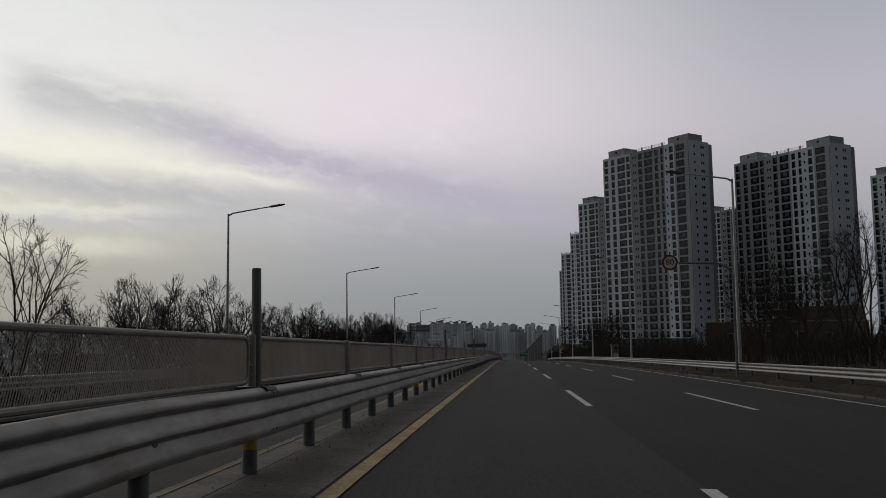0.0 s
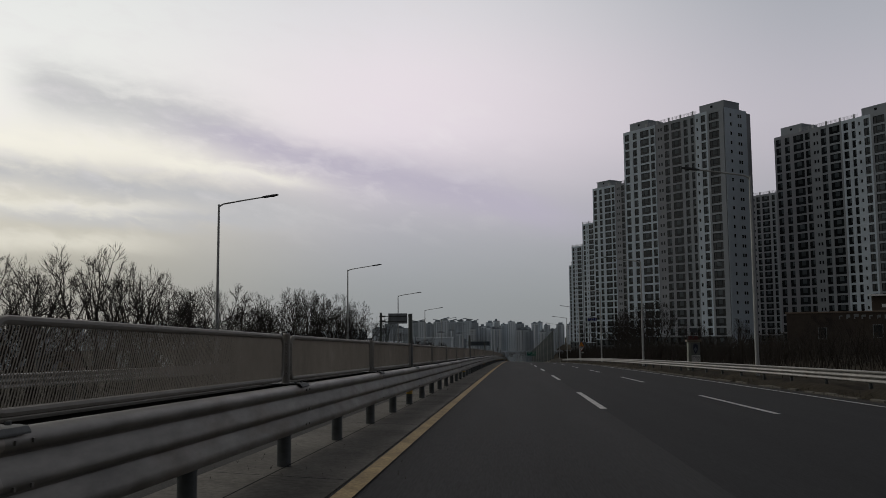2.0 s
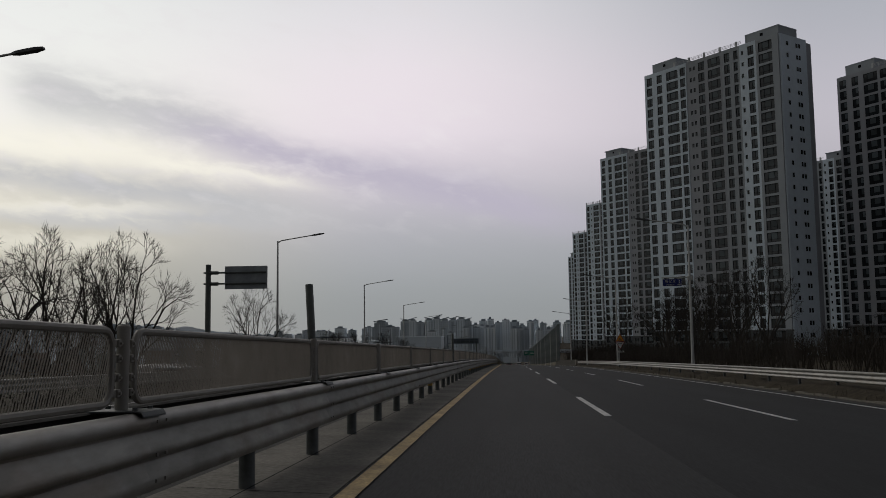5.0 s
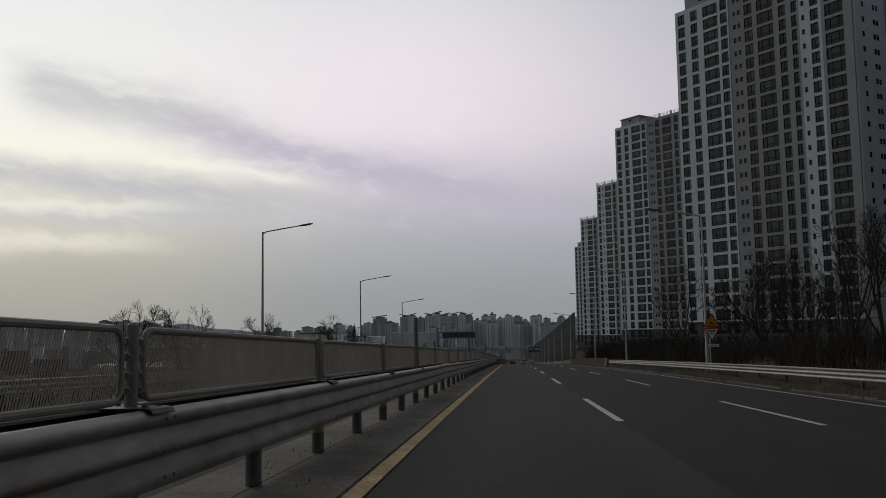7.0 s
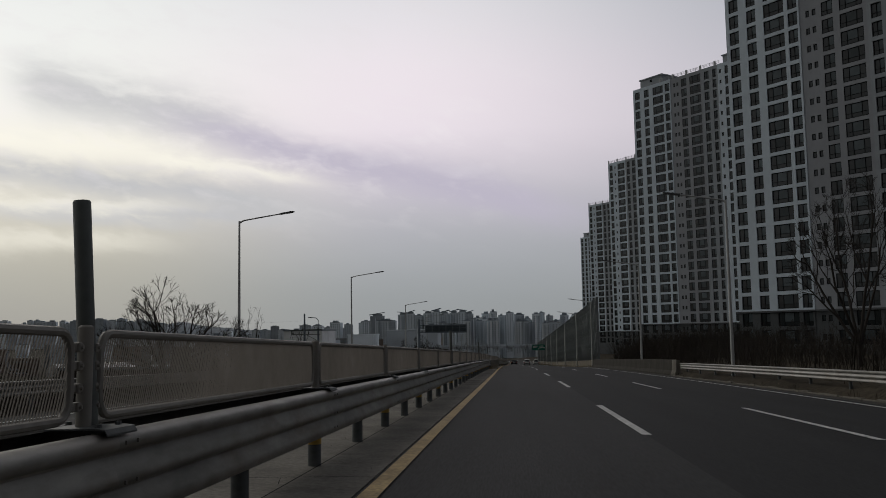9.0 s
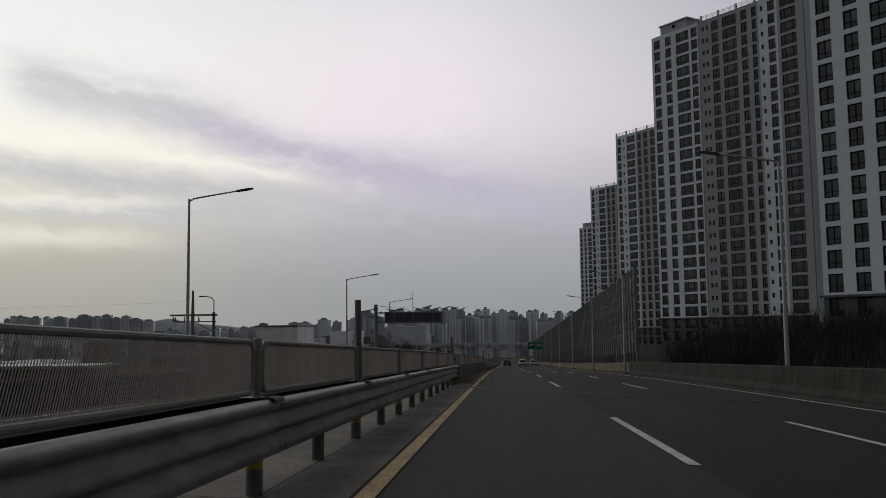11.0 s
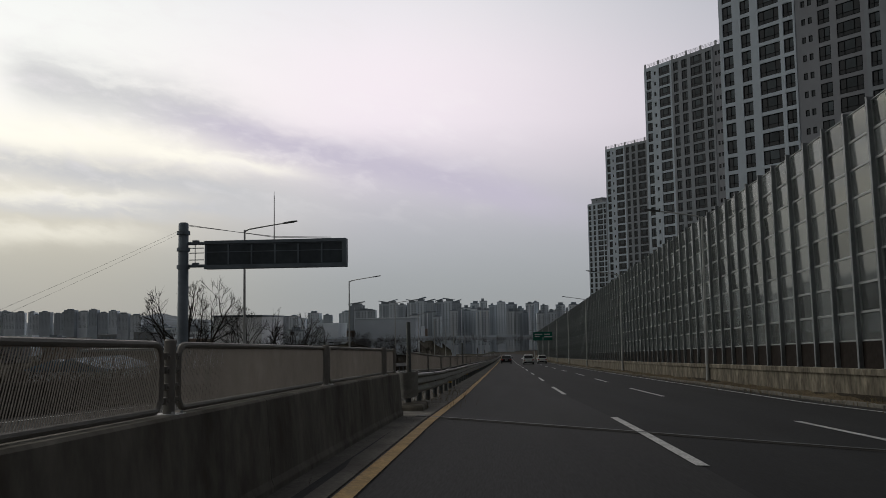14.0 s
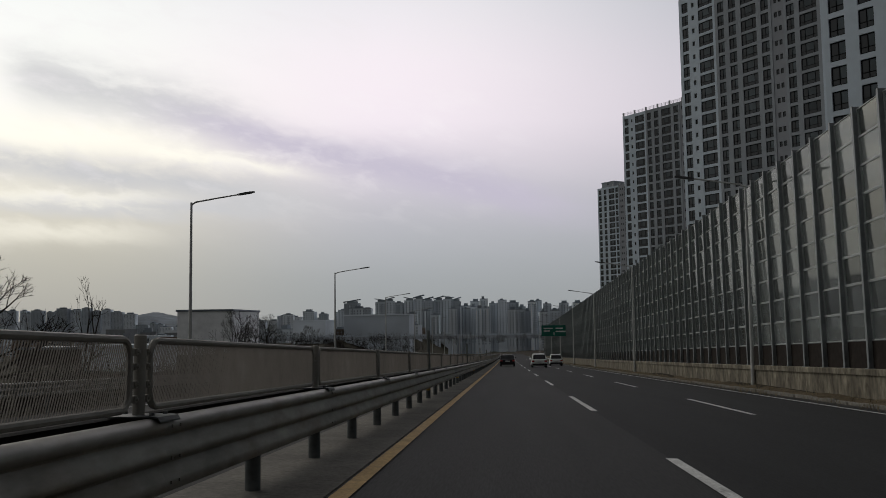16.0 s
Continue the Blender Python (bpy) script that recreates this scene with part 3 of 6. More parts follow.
# ---------------- guard rails of the median ----------------
BEAM = [(-0.095, 0.790), (-0.075, 0.803), (-0.045, 0.800), (-0.012, 0.777), (0.0, 0.748), (0.0, 0.728), (-0.012, 0.712), (-0.046, 0.696), (-0.051, 0.684), (-0.041, 0.664), (-0.008, 0.592), (0.0, 0.572), (0.0, 0.556),
        (-0.012, 0.540), (-0.046, 0.524), (-0.051, 0.512), (-0.041, 0.492), (-0.008, 0.420), (0.0, 0.398), (-0.002, 0.375), (-0.014, 0.345), (-0.045, 0.333)]
BEAM_CLOSED = BEAM + [(x - 0.006, z) for x, z in BEAM[::-1]]


def flip(profile):
    return [(-x, z) for x, z in profile[::-1]]


BACK_BEAM = [(x, z + 0.006) for x, z in BEAM]
BACK_CLOSED = [(-x, z) for x, z in (BACK_BEAM + [(x - 0.006, z) for x, z in BACK_BEAM[::-1]])[::-1]]


def w_beam_mesh(length, profile, bent=0.0):
    s = Shape()
    n = 6 if bent else 1
    rings = []
    for i in range(n + 1):
        y = length * i / n
        k = bent * math.sin(math.pi * i / n) ** 2
        rings.append([(x - k * (0.04 + 0.1 * abs(z - 0.55)), y, z + 0.3 * k * 0.05) for x, z in profile])
    s.loft(rings)
    for yy in (0.10, 0.24):                      # splice bolts
        for z in (0.745, 0.55, 0.40):
            sgn = 1 if profile is BEAM_CLOSED else -1
            s.box(min(0, sgn * 0.009), yy - 0.010, z - 0.010, max(0, sgn * 0.009), yy + 0.010, z + 0.010)
    # The back beam gets the shade-darkened steel, so the gap looks black.
    return s.mesh("beam", RAIL_STEEL if profile is BEAM_CLOSED else SHADED_STEEL, True)


def rail_post_mesh():
    s = Shape()
    s.tube([(0, 0, -0.12), (0, 0, 0.73), (0, 0, 0.74)], [0.07, 0.07, 0.062], 14)
    return s.mesh("post", POST_STEEL, True)


def band_mesh():
    s = Shape()
    s.tube([(0, 0, 0.22), (0, 0, 0.40)], 0.0725, 14)
    return s.mesh("reflective_band", REFLECT, True)


def bracket_mesh():
    s = Shape()
    s.box(-0.115, -0.045, 0.45, 0.115, 0.045, 0.67, c=0.008)
    return s.mesh("spacer_block", POST_STEEL)


def cap_plate_mesh():
    """The plate across both beams that carries a fence post."""
    s = Shape()
    n = ((-0.20, 0.792), (-0.17, 0.802), (0.15, 0.802), (0.19, 0.796), (0.205, 0.772))
    s.loft([[(x, y, z) for x, z in n] + [(x, y, z + 0.009) for x, z in n[::-1]] for y in (-0.17, 0.17)])
    for x in (-0.13, 0.13):
        for y in (-0.11, 0.11):
            s.tube([(x, y, 0.808), (x, y, 0.828)], 0.016, 6)
    return s.mesh("cap_plate", POST_STEEL)


FENCE_STEP, RAIL_STEP = 5.22, 2.61


def stretch(y):
    """The first panels are a little longer than the later ones."""
    return y + (float(np.interp(y, (-10, 9, 15, 29, 40, 56, 82, 140, 162), (-0.2, -0.28, -0.45, -0.90, -0.92, -0.56, -0.33, -0.06, 0.02))) if y < 300 else -0.10)


def median_guard_rail(y0, y1, label):
    """Two corrugated beams back to back on round posts."""
    rail = thing("guard_rail", Matrix.Translation(at(CENTRE, y0)), label, "guard rail", "median guard rails")
    base = rail.matrix_basis.inverted()
    straight, dented = w_beam_mesh(5.22, BEAM_CLOSED), w_beam_mesh(5.22, BEAM_CLOSED, 1.0)
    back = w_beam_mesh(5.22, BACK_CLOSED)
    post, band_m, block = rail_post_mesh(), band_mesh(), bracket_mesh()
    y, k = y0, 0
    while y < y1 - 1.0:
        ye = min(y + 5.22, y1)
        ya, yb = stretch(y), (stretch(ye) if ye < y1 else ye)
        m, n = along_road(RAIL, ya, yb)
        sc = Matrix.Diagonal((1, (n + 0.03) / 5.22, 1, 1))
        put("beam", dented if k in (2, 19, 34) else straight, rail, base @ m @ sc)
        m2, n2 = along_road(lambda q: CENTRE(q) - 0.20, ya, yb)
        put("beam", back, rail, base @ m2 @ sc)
        for yy in (y + 0.02, y + 0.02 + RAIL_STEP):
            if yy < y1:
                p = Matrix.Translation(at(CENTRE, stretch(yy)))
                pst = put("post", post, rail, base @ p)
                put("spacer_block", block, pst)
                if (k > 30 or k in (3, 6, 10, 13, 17, 22, 26)) and yy < y + 1:
                    put("reflective_band", band_m, pst, label="amber reflective band")
        y, k = ye, k + 1
    return rail


median_guard_rail(-6.86, 268.95, "weathered galvanised median guard rail with two corrugated beams on round posts")
median_guard_rail(319.2, 700.0, "galvanised median guard rail beyond the concrete barrier, on round posts")


# ---------------- mesh fence on the median ----------------
def panel_frame_mesh(w, z0, z1, r=0.032, corner=0.16):
    """A rounded rectangle of tube in the y-z plane."""
    s = Shape()
    pts = []
    for cy, cz, a0 in ((w - corner, z1 - corner, 0), (corner, z1 - corner, 90), (corner, z0 + corner, 180), (w - corner, z0 + corner, 270)):
        for a in (0, 22.5, 45, 67.5, 90):
            t = radians(a0 + a)
            pts.append(Vector((0, cy + corner * math.cos(t), cz + corner * math.sin(t))))
    rings = []
    n = len(pts)
    for i, p in enumerate(pts):
        d = (pts[(i + 1) % n] - pts[i - 1]).normalized()
        side = Vector((1, 0, 0))
        up = side.cross(d)
        rings.append([p + (side * math.cos(a) + up * math.sin(a)) * r for a in [2 * math.pi * k / 8 for k in range(8)]])
    s.loft(rings + rings[:1], caps=False)
    return s.mesh("panel_frame", FENCE_PAINT, True)


def panel_mesh(w, z0, z1, pitch=0.027):
    """Expanded metal: leaning strands, each a thin blade turned to the road."""
    s, r = Shape(), random.Random(5)
    n = int(w / pitch)
    lean = 0.16
    for i in range(-6, n + 6):
        y = (i + r.uniform(-0.06, 0.06)) * w / n
        for ya, yb, za, zb in ((y, y + lean, z0, z1),):
            lo, hi = 0.0, 1.0
            if ya < 0.02 or yb > w - 0.02:
                span = yb - ya
                lo = max(0.0, (0.02 - ya) / span)
                hi = min(1.0, (w - 0.02 - ya) / span)
                if hi - lo < 0.1:
                    continue
            p, q = (ya + lo * (yb - ya), za + lo * (zb - za)), (ya + hi * (yb - ya), za + hi * (zb - za))
            a, b, t = 0.0054, -0.0038, 0.0014
            s.add([(-a, p[0] - b, p[1]), (a, p[0] + b, p[1]), (a, p[0] + b + t, p[1]), (-a, p[0] - b + t, p[1]),
                   (-a, q[0] - b, q[1]), (a, q[0] + b, q[1]), (a, q[0] + b + t, q[1]), (-a, q[0] - b + t, q[1])],
                  [(0, 1, 5, 4), (2, 3, 7, 6), (1, 2, 6, 5), (3, 0, 4, 7)])
    return s.mesh("mesh_infill", MESH_PAINT)


def fence_post_mesh(top):
    s = Shape()
    s.tube([(0, 0, 0.806), (0, 0, top), (0, 0, top + 0.012)], [0.039, 0.039, 0.026], 14)
    for z in (0.91, 1.00, 1.11, 1.20):
        s.box(-0.010, -0.155, z - 0.017, 0.010, 0.155, z + 0.017)
        for y in (-0.105, 0.075):
            s.box(-0.024, y, z - 0.024, 0.024, y + 0.03, z + 0.024, c=0.004)
            s.tube([(0.024, y + 0.015, z), (0.037, y + 0.015, z)], 0.010, 6)
    return s.mesh("post", FENCE_PAINT, True)


def foot_plate_mesh():
    """The square plate under a post that stands on concrete."""
    s = Shape().box(-0.085, -0.10, 0.806, 0.085, 0.10, 0.824, c=0.003)
    for x in (-0.06, 0.06):
        for y in (-0.075, 0.075):
            s.tube([(x, y, 0.822), (x, y, 0.84)], 0.012, 6)
    return s.mesh("foot_plate", LAMP_STEEL)


PW = FENCE_STEP - 0.31
FRAME_M, INFILL_M = panel_frame_mesh(PW, 0.85, 1.275, 0.023, 0.11), panel_mesh(PW, 0.865, 1.26)
POST_M, CAP_M = fence_post_mesh(1.30), cap_plate_mesh()
FOOT_M = foot_plate_mesh()


def fence_run(y0, count, label, plates=True):
    fence = thing("glare_fence", Matrix.Translation(at(CENTRE, y0)), label, "fence", "median fences")
    base = fence.matrix_basis.inverted()
    for k in range(count + 1):
        y = y0 + k * FENCE_STEP
        ya, yb = stretch(y), stretch(y + FENCE_STEP)
        m, n = along_road(CENTRE, ya, yb)
        p = put("post", POST_M, fence, base @ m)
        put("cap_plate" if plates else "foot_plate", CAP_M if plates else FOOT_M, p, Matrix.Identity(4), "dull steel bolted cap plate" if plates else "")
        if k < count:
            mm = m @ Matrix.Translation((0, 0.155, 0)) @ Matrix.Diagonal((1, (n - 0.31) / PW, 1, 1))
            f = put("panel", FRAME_M, fence, base @ mm)
            put("mesh_infill", INFILL_M, f, label="taupe expanded-metal mesh")
    return fence


fence_run(8.85 - 3 * FENCE_STEP, 52, "beige mesh anti-glare fence in rounded frames along the median")
fence_run(319.25, 66, "beige mesh anti-glare fence beyond the barrier on the median")


def tall_pole(y, lean=0.0, top=1.96, fore=0.0, shift=0.0):
    s = Shape()
    s.tube([(0, 0, 0.80), (0, 0, top - 0.01), (0, 0, top)], [0.046, 0.046, 0.040], 14)
    m = Matrix.Translation(at(CENTRE, stretch(y)) + Vector((0.03 + shift, 0.06, 0))) @ Euler((radians(fore), radians(lean), 0)).to_matrix().to_4x4()
    t = thing("marker_pole", m, "dark steel tube rising above the median fence", "pole", "median marker poles")
    part("tube", s, DARK_POLE, t, smooth=True)
    for z in (0.95, 1.20):
        part("clamp", Shape().tube([(0, 0, z - 0.018), (0, 0, z + 0.018)], 0.051, 12), DARK_POLE, t, smooth=True)


for k in range(0, 10):
    tall_pole(8.9 + 26.1 * k, -3.0 if k in (4, 7) else -0.5)
tall_pole(269.04, -3.0, 2.03, 10.0, 0.0)
for k in range(0, 8):
    tall_pole(319.25 + 26.1 * k, -0.5)


# ---------------- concrete barrier of the median, over the bridge ----------------
def median_barrier(y0, y1):
    prof = [(-0.17, -0.15), (0.19, -0.15), (0.19, 0.06), (0.165, 0.12), (0.115, 0.80), (0.095, 0.82), (-0.095, 0.82), (-0.115, 0.80), (-0.165, 0.12), (-0.17, 0.06)]
    t = thing("concrete_barrier", Matrix.Translation(at(CENTRE, y0)), "stained concrete median barrier with sloped sides, plants at its foot", "barrier")
    base = t.matrix_basis.inverted()
    y = y0
    while y < y1 - 0.1:
        ye = min(y + 5.0, y1)
        m, n = along_road(lambda q: CENTRE(q), y, ye)
        s = Shape().sweep(prof, 0, n - 0.012)
        part("barrier_section", s, CONCRETE_DIRTY, t, m=base @ m)
        y = ye
    return t


median_barrier(271.45, 316.5)
fence_run(273.2, 8, "beige mesh anti-glare fence standing on the concrete barrier", plates=False)


def short_panel(y, w):
    t = thing("glare_fence", along_road(CENTRE, y, y + w)[0], "short beige mesh fence panel at the end of a run", "fence", "median fences")
    put("post", POST_M, t)
    fr = put("panel", panel_frame_mesh(w - 0.31, 0.85, 1.275, 0.023, 0.11), t, Matrix.Translation((0, 0.155, 0)))
    put("mesh_infill", panel_mesh(w - 0.31, 0.865, 1.26, 0.045 if w < 2 else 0.027), fr)
    put("post", POST_M, t, Matrix.Translation((0, w, 0)))


short_panel(264.63, 4.12)
short_panel(271.62, 1.58)
short_panel(315.05, 1.45)


def end_nose(y, turn, material, label):
    """A curved steel sheet round the end of a double rail."""
    t = thing("rail_end_nose", Matrix.Translation(at(CENTRE, y)) @ Euler((0, 0, radians(turn))).to_matrix().to_4x4(), label, "rail end", "rail ends")
    s = Shape()
    out, inn = [], []
    for a in np.linspace(-90, 90, 13):
        r = radians(a)
        out.append((0.23 * math.sin(r), -0.95 * math.cos(r) ** 0.8))
        inn.append((0.22 * math.sin(r), -0.93 * math.cos(r) ** 0.8))
    ring = lambda z: [(x, yy, z) for x, yy in out + inn[::-1]]
    s.loft([ring(0.30), ring(0.33), ring(0.84), ring(0.86)])
    part("nose_sheet", s, material, t, smooth=True)
    return t


nose = end_nose(319.15, 0, RAIL_STEEL, "pale steel nose wrapped round the start of the guard rail")
part("footing", Shape().box(-0.45, -1.0, -0.08, 0.42, 0.4, 0.14, c=0.03), CONCRETE, nose)


def blunt_end(y):
    """A box-like steel cap over the end of both beams, rounded at its far end."""
    t = thing("rail_end_nose", Matrix.Translation(at(CENTRE, y)), "dented blue-grey steel cap over the end of the guard rail", "rail end", "rail ends")
    plan_out = [(-0.215, -0.25), (0.215, -0.25), (0.215, 0.42)] + [(0.215 * math.cos(radians(a)), 0.42 + 0.34 * math.sin(radians(a))) for a in (22, 45, 68, 90, 112, 135, 158)] + [(-0.215, 0.42)]
    s = Shape().loft([[(x * k, yy, z) for x, yy in plan_out] for z, k in ((0.25, 1.0), (0.50, 0.975), (0.76, 1.0), (0.79, 0.985))])
    body = part("cap_body", s, CAP_PAINT, t)
    p = Shape().box(-0.10, -0.30, 0.793, 0.20, 0.22, 0.805, c=0.003)
    for x in (0.0, 0.12):
        for yy in (-0.16, 0.08):
            p.box(x - 0.016, yy - 0.05, 0.805, x + 0.016, yy + 0.03, 0.817)
    part("top_plate", p, RAIL_STEEL, body, "bolted galvanised top plate")
    part("foot", Shape().box(-0.1, 0.1, -0.05, 0.1, 0.3, 0.30), POST_STEEL, t)


blunt_end(269.03)
tagged(ribbon("slab_joint", lambda y: CENTRE(y) + 0.07, lambda y: CENTRE(y) + 0.085, ROAD0, 266, 0.0155, WINDOW_FRAME, step=5.0), "long dark joint beside the feet of the rail posts", "slab joint", "slab joints", kind="structure")
# contraction joints of the concrete strip
for y in np.arange(-30, 268, 6.1):
    s = Shape()
    for x in (-2.8, YELLOW(y) - 0.14):
        for w in (0, 0.018):
            yy = y + 0.25 * math.sin(y) * (x + 2.8) + w
            s.v.append((x, yy, surface(x, yy) + 0.0155))
    s.f, s.m = [(0, 2, 3, 1)], [0]
    tagged(put("slab_joint", s.mesh("slab_joint", WINDOW_FRAME)), "dark open joint across the concrete median strip", "slab joint", "slab joints", kind="structure")


# ---------------- lamps ----------------
def street_lamp(x, y, side, base_h=0.0, h=9.3):
    """A tapered pole with one arm over the road. side: +1 when the arm points to +x."""
    z = surface(x, y) if abs(x) < 12 else grade(y) - 0.1
    t = thing("street_lamp", Matrix.Translation((x, y, z)), "pale galvanised street lamp with a long slanted arm and slim head", "street lamp", "street lamps")
    s = Shape().tube([(0, 0, -0.6), (0, 0, 0.35), (0, 0, 0.36), (0, 0, h)], [0.115, 0.115, 0.10, 0.055], 12)
    pole = part("pole", s, LAMP_STEEL, t, smooth=True)
    b = Shape().box(-0.2, -0.2, -0.05, 0.2, 0.2, 0.05, c=0.01)
    part("base_plate", b, LAMP_STEEL, pole)
    a = Shape().tube([(0, 0, h - 0.12), (side * 0.25, 0, h + 0.02), (side * 1.2, 0, h + 0.17), (side * 2.5, 0, h + 0.36)], [0.05, 0.045, 0.04, 0.035], 8)
    arm = part("arm", a, LAMP_STEEL, t, smooth=True)
    hd = Shape()
    rings = []
    for q, w, th in ((2.35, 0.05, 0.03), (2.5, 0.11, 0.045), (3.0, 0.12, 0.05), (3.25, 0.08, 0.03)):
        zc = h + 0.36 + 0.145 * (q - 2.5)
        rings.append([(side * q, -w, zc - th), (side * q, w, zc - th), (side * q, w * 0.8, zc + th), (side * q, -w * 0.8, zc + th)])
    hd.loft(rings)
    part("lamp_head", hd, LAMP_HEAD, arm, "dark slim lamp head")
    return t


LEFT_LAMPS = [12.0, 49.8, 87.8, 125.7, 163.3, 200.7, 238.1, 274.5, 319.2, 352.1, 389.1, 427.5, 463, 500, 538, 576, 614, 652]
RIGHT_LAMPS = [8.0, 45.2, 84.2, 121.6, 159.4, 198.1, 235.2, 268.6, 319.2, 350.6, 387.6, 426.0, 461.5, 498, 535, 572, 610, 650]
for y in LEFT_LAMPS:
    street_lamp(-15.75, y, 1, h=9.35)
for y in RIGHT_LAMPS:
    street_lamp(11.35, y, -1, h={45.2: 9.95, 84.2: 9.8}.get(y, 9.5))


# ---------------- rail along the right edge ----------------
SIDE_BEAM = [(0.10, 0.84), (0.05, 0.855), (0.012, 0.838), (0.0, 0.806), (0.008, 0.780), (0.052, 0.760), (0.056, 0.744), (0.012, 0.692), (0.0, 0.672), (0.0, 0.652), (0.010, 0.632), (0.052, 0.614), (0.056, 0.600), (0.012, 0.550),
             (0.0, 0.530), (0.002, 0.508), (0.03, 0.485)]
SIDE_CLOSED = SIDE_BEAM + [(x + 0.006, z) for x, z in SIDE_BEAM[::-1]]


def side_rail(lat, y0, y1, facing, label):
    rail = thing("guard_rail", Matrix.Translation(at(lat, y0)), label, "guard rail", "roadside guard rails")
    base = rail.matrix_basis.inverted()
    prof = SIDE_CLOSED if facing < 0 else flip(SIDE_CLOSED)
    beam = Shape().sweep(prof, 0, 4.0).mesh("beam", RAIL_STEEL, True)
    post = Shape().tube([(0, 0, -0.4), (0, 0, 0.80)], 0.057, 10).mesh("post", POST_STEEL, True)
    y = y0
    while y < y1 - 0.5:
        m, n = along_road(lat, y, y + 4.0)
        put("beam", beam, rail, base @ m @ Matrix.Diagonal((1, (n + 0.02) / 4, 1, 1)))
        put("post", post, rail, base @ m @ Matrix.Translation((-facing * 0.14, 2.0, 0)))
        y += 4.0


side_rail(lambda y: 10.9, -28, 247.9, -1, "galvanised two-fold guard rail along the outer shoulder")
for a, b in ((-28, 247.9), (331.1, 700)):
    side_rail(lambda y: -12.45, a, b, 1, "galvanised guard rail on the far side of the opposite road")


def kerb(y0, y1, heights, material, worn):
    """A line of short worn stones at the back of the gutter."""
    t = thing("kerb", Matrix.Translation(at(10.32, y0)), "worn broken concrete kerb stones along the gutter", "kerb")
    base = t.matrix_basis.inverted()
    r = random.Random(77)
    kinds = [Shape().box(-0.07, 0.01, -0.12, 0.07, 0.98, h, c=0.015).mesh("kerb_stone", material) for h in heights]
    for y in np.arange(y0, y1, 1.0):
        m, n = along_road(10.32 + r.uniform(-0.03, 0.03), y, y + 1.0)
        if r.random() > worn:
            put("kerb_stone", kinds[r.randrange(3)], t, base @ m @ Euler((0, r.uniform(-0.08, 0.08), r.uniform(-0.02, 0.02))).to_matrix().to_4x4())


kerb(-20, 247, (0.045, 0.06, 0.08), CONCRETE_DIRTY, 0.14)
kerb(312.2, 510, (0.10, 0.115, 0.13), KERB_STONE, 0.04)


# ---------------- concrete parapet and noise wall ----------------
def parapet(lat, y0, y1, h, label, step=6.0, facing=-1):
    t = thing("parapet", Matrix.Translation(at(lat, y0)), label, "parapet")
    base = t.matrix_basis.inverted()
    prof = [(-0.18, -0.3), (0.20, -0.3), (0.20, h - 0.03), (0.17, h), (-0.02, h), (-0.05, h - 0.03), (-0.08, 0.35), (-0.18, 0.12)]
    if facing > 0:
        prof = flip(prof)
    y = y0
    while y < y1 - 0.1:
        ye = min(y + (step if y > y0 else 1.6), y1)
        m, n = along_road(lat, y, ye)
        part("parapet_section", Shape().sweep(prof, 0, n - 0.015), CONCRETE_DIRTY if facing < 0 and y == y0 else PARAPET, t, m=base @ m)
        y = ye
    return t


parapet(lambda y: 10.75, 247.9, 311.5, 1.06, "stained beige concrete parapet at the outer edge of the bridge")
# This far parapet lies in shade, painted in as dark concrete.
parapet(lambda y: -12.4, 247.9, 331.0, 0.86, "concrete parapet at the opposite bridge's far edge, shade in its colour", facing=1)
NW_X = 11.75
t = thing("retaining_wall", Matrix.Translation(at(11.5, 311.8)), "stained low concrete wall with a projecting ledge under the noise wall", "wall")
for y in np.arange(311.8, 640, 8.0):
    m, n = along_road(lambda q: 11.45, y, y + 8.0)
    s = Shape().sweep([(0, -0.4), (0.6, -0.4), (0.6, 1.05), (0.57, 1.09), (-0.03, 1.09), (-0.06, 1.06), (-0.06, 0.89), (-0.045, 0.875), (0, 0.875)], 0, n - 0.02)
    part("wall_section", s, OCHRE_CONCRETE, t, m=t.matrix_basis.inverted() @ m)

def verge(y0, y1, line, label, soil=None):
    """A low bank of soil and litter beside the road: x and rise of its four lines."""
    r = random.Random(31)
    s = Shape()
    ys = np.arange(y0, y1, 1.3)
    for y in ys:
        for k, (x, h) in enumerate(line):
            s.v.append((x + (r.uniform(-0.1, 0.1) if k < 2 else 0), y, surface(x, y) + h * r.uniform(0.65, 1.3)))
    n = len(ys)
    s.f = [(4 * i + k, 4 * i + k + 1, 4 * i + k + 5, 4 * i + k + 4) for i in range(n - 1) for k in range(3)]
    s.m = [0] * len(s.f)
    tagged(put("verge", s.mesh("verge", soil or SOIL, True)), label, "verge", kind="structure")


verge(312.0, 620.0, ((10.42, 0.06), (10.75, 0.10), (11.15, 0.14), (11.46, 0.18)), "bank of dry soil and litter along the concrete wall", LITTER)
verge(-24.0, 247.0, ((10.40, 0.02), (10.62, 0.16), (11.0, 0.30), (13.2, 0.34)), "low grassy bank of dark soil under the guard rail")
NW_STEP, NW_ROWS, NW_LO, NW_SOLID, NW_ROW_H = 2.07, 8, 1.09, 0.90, 0.95


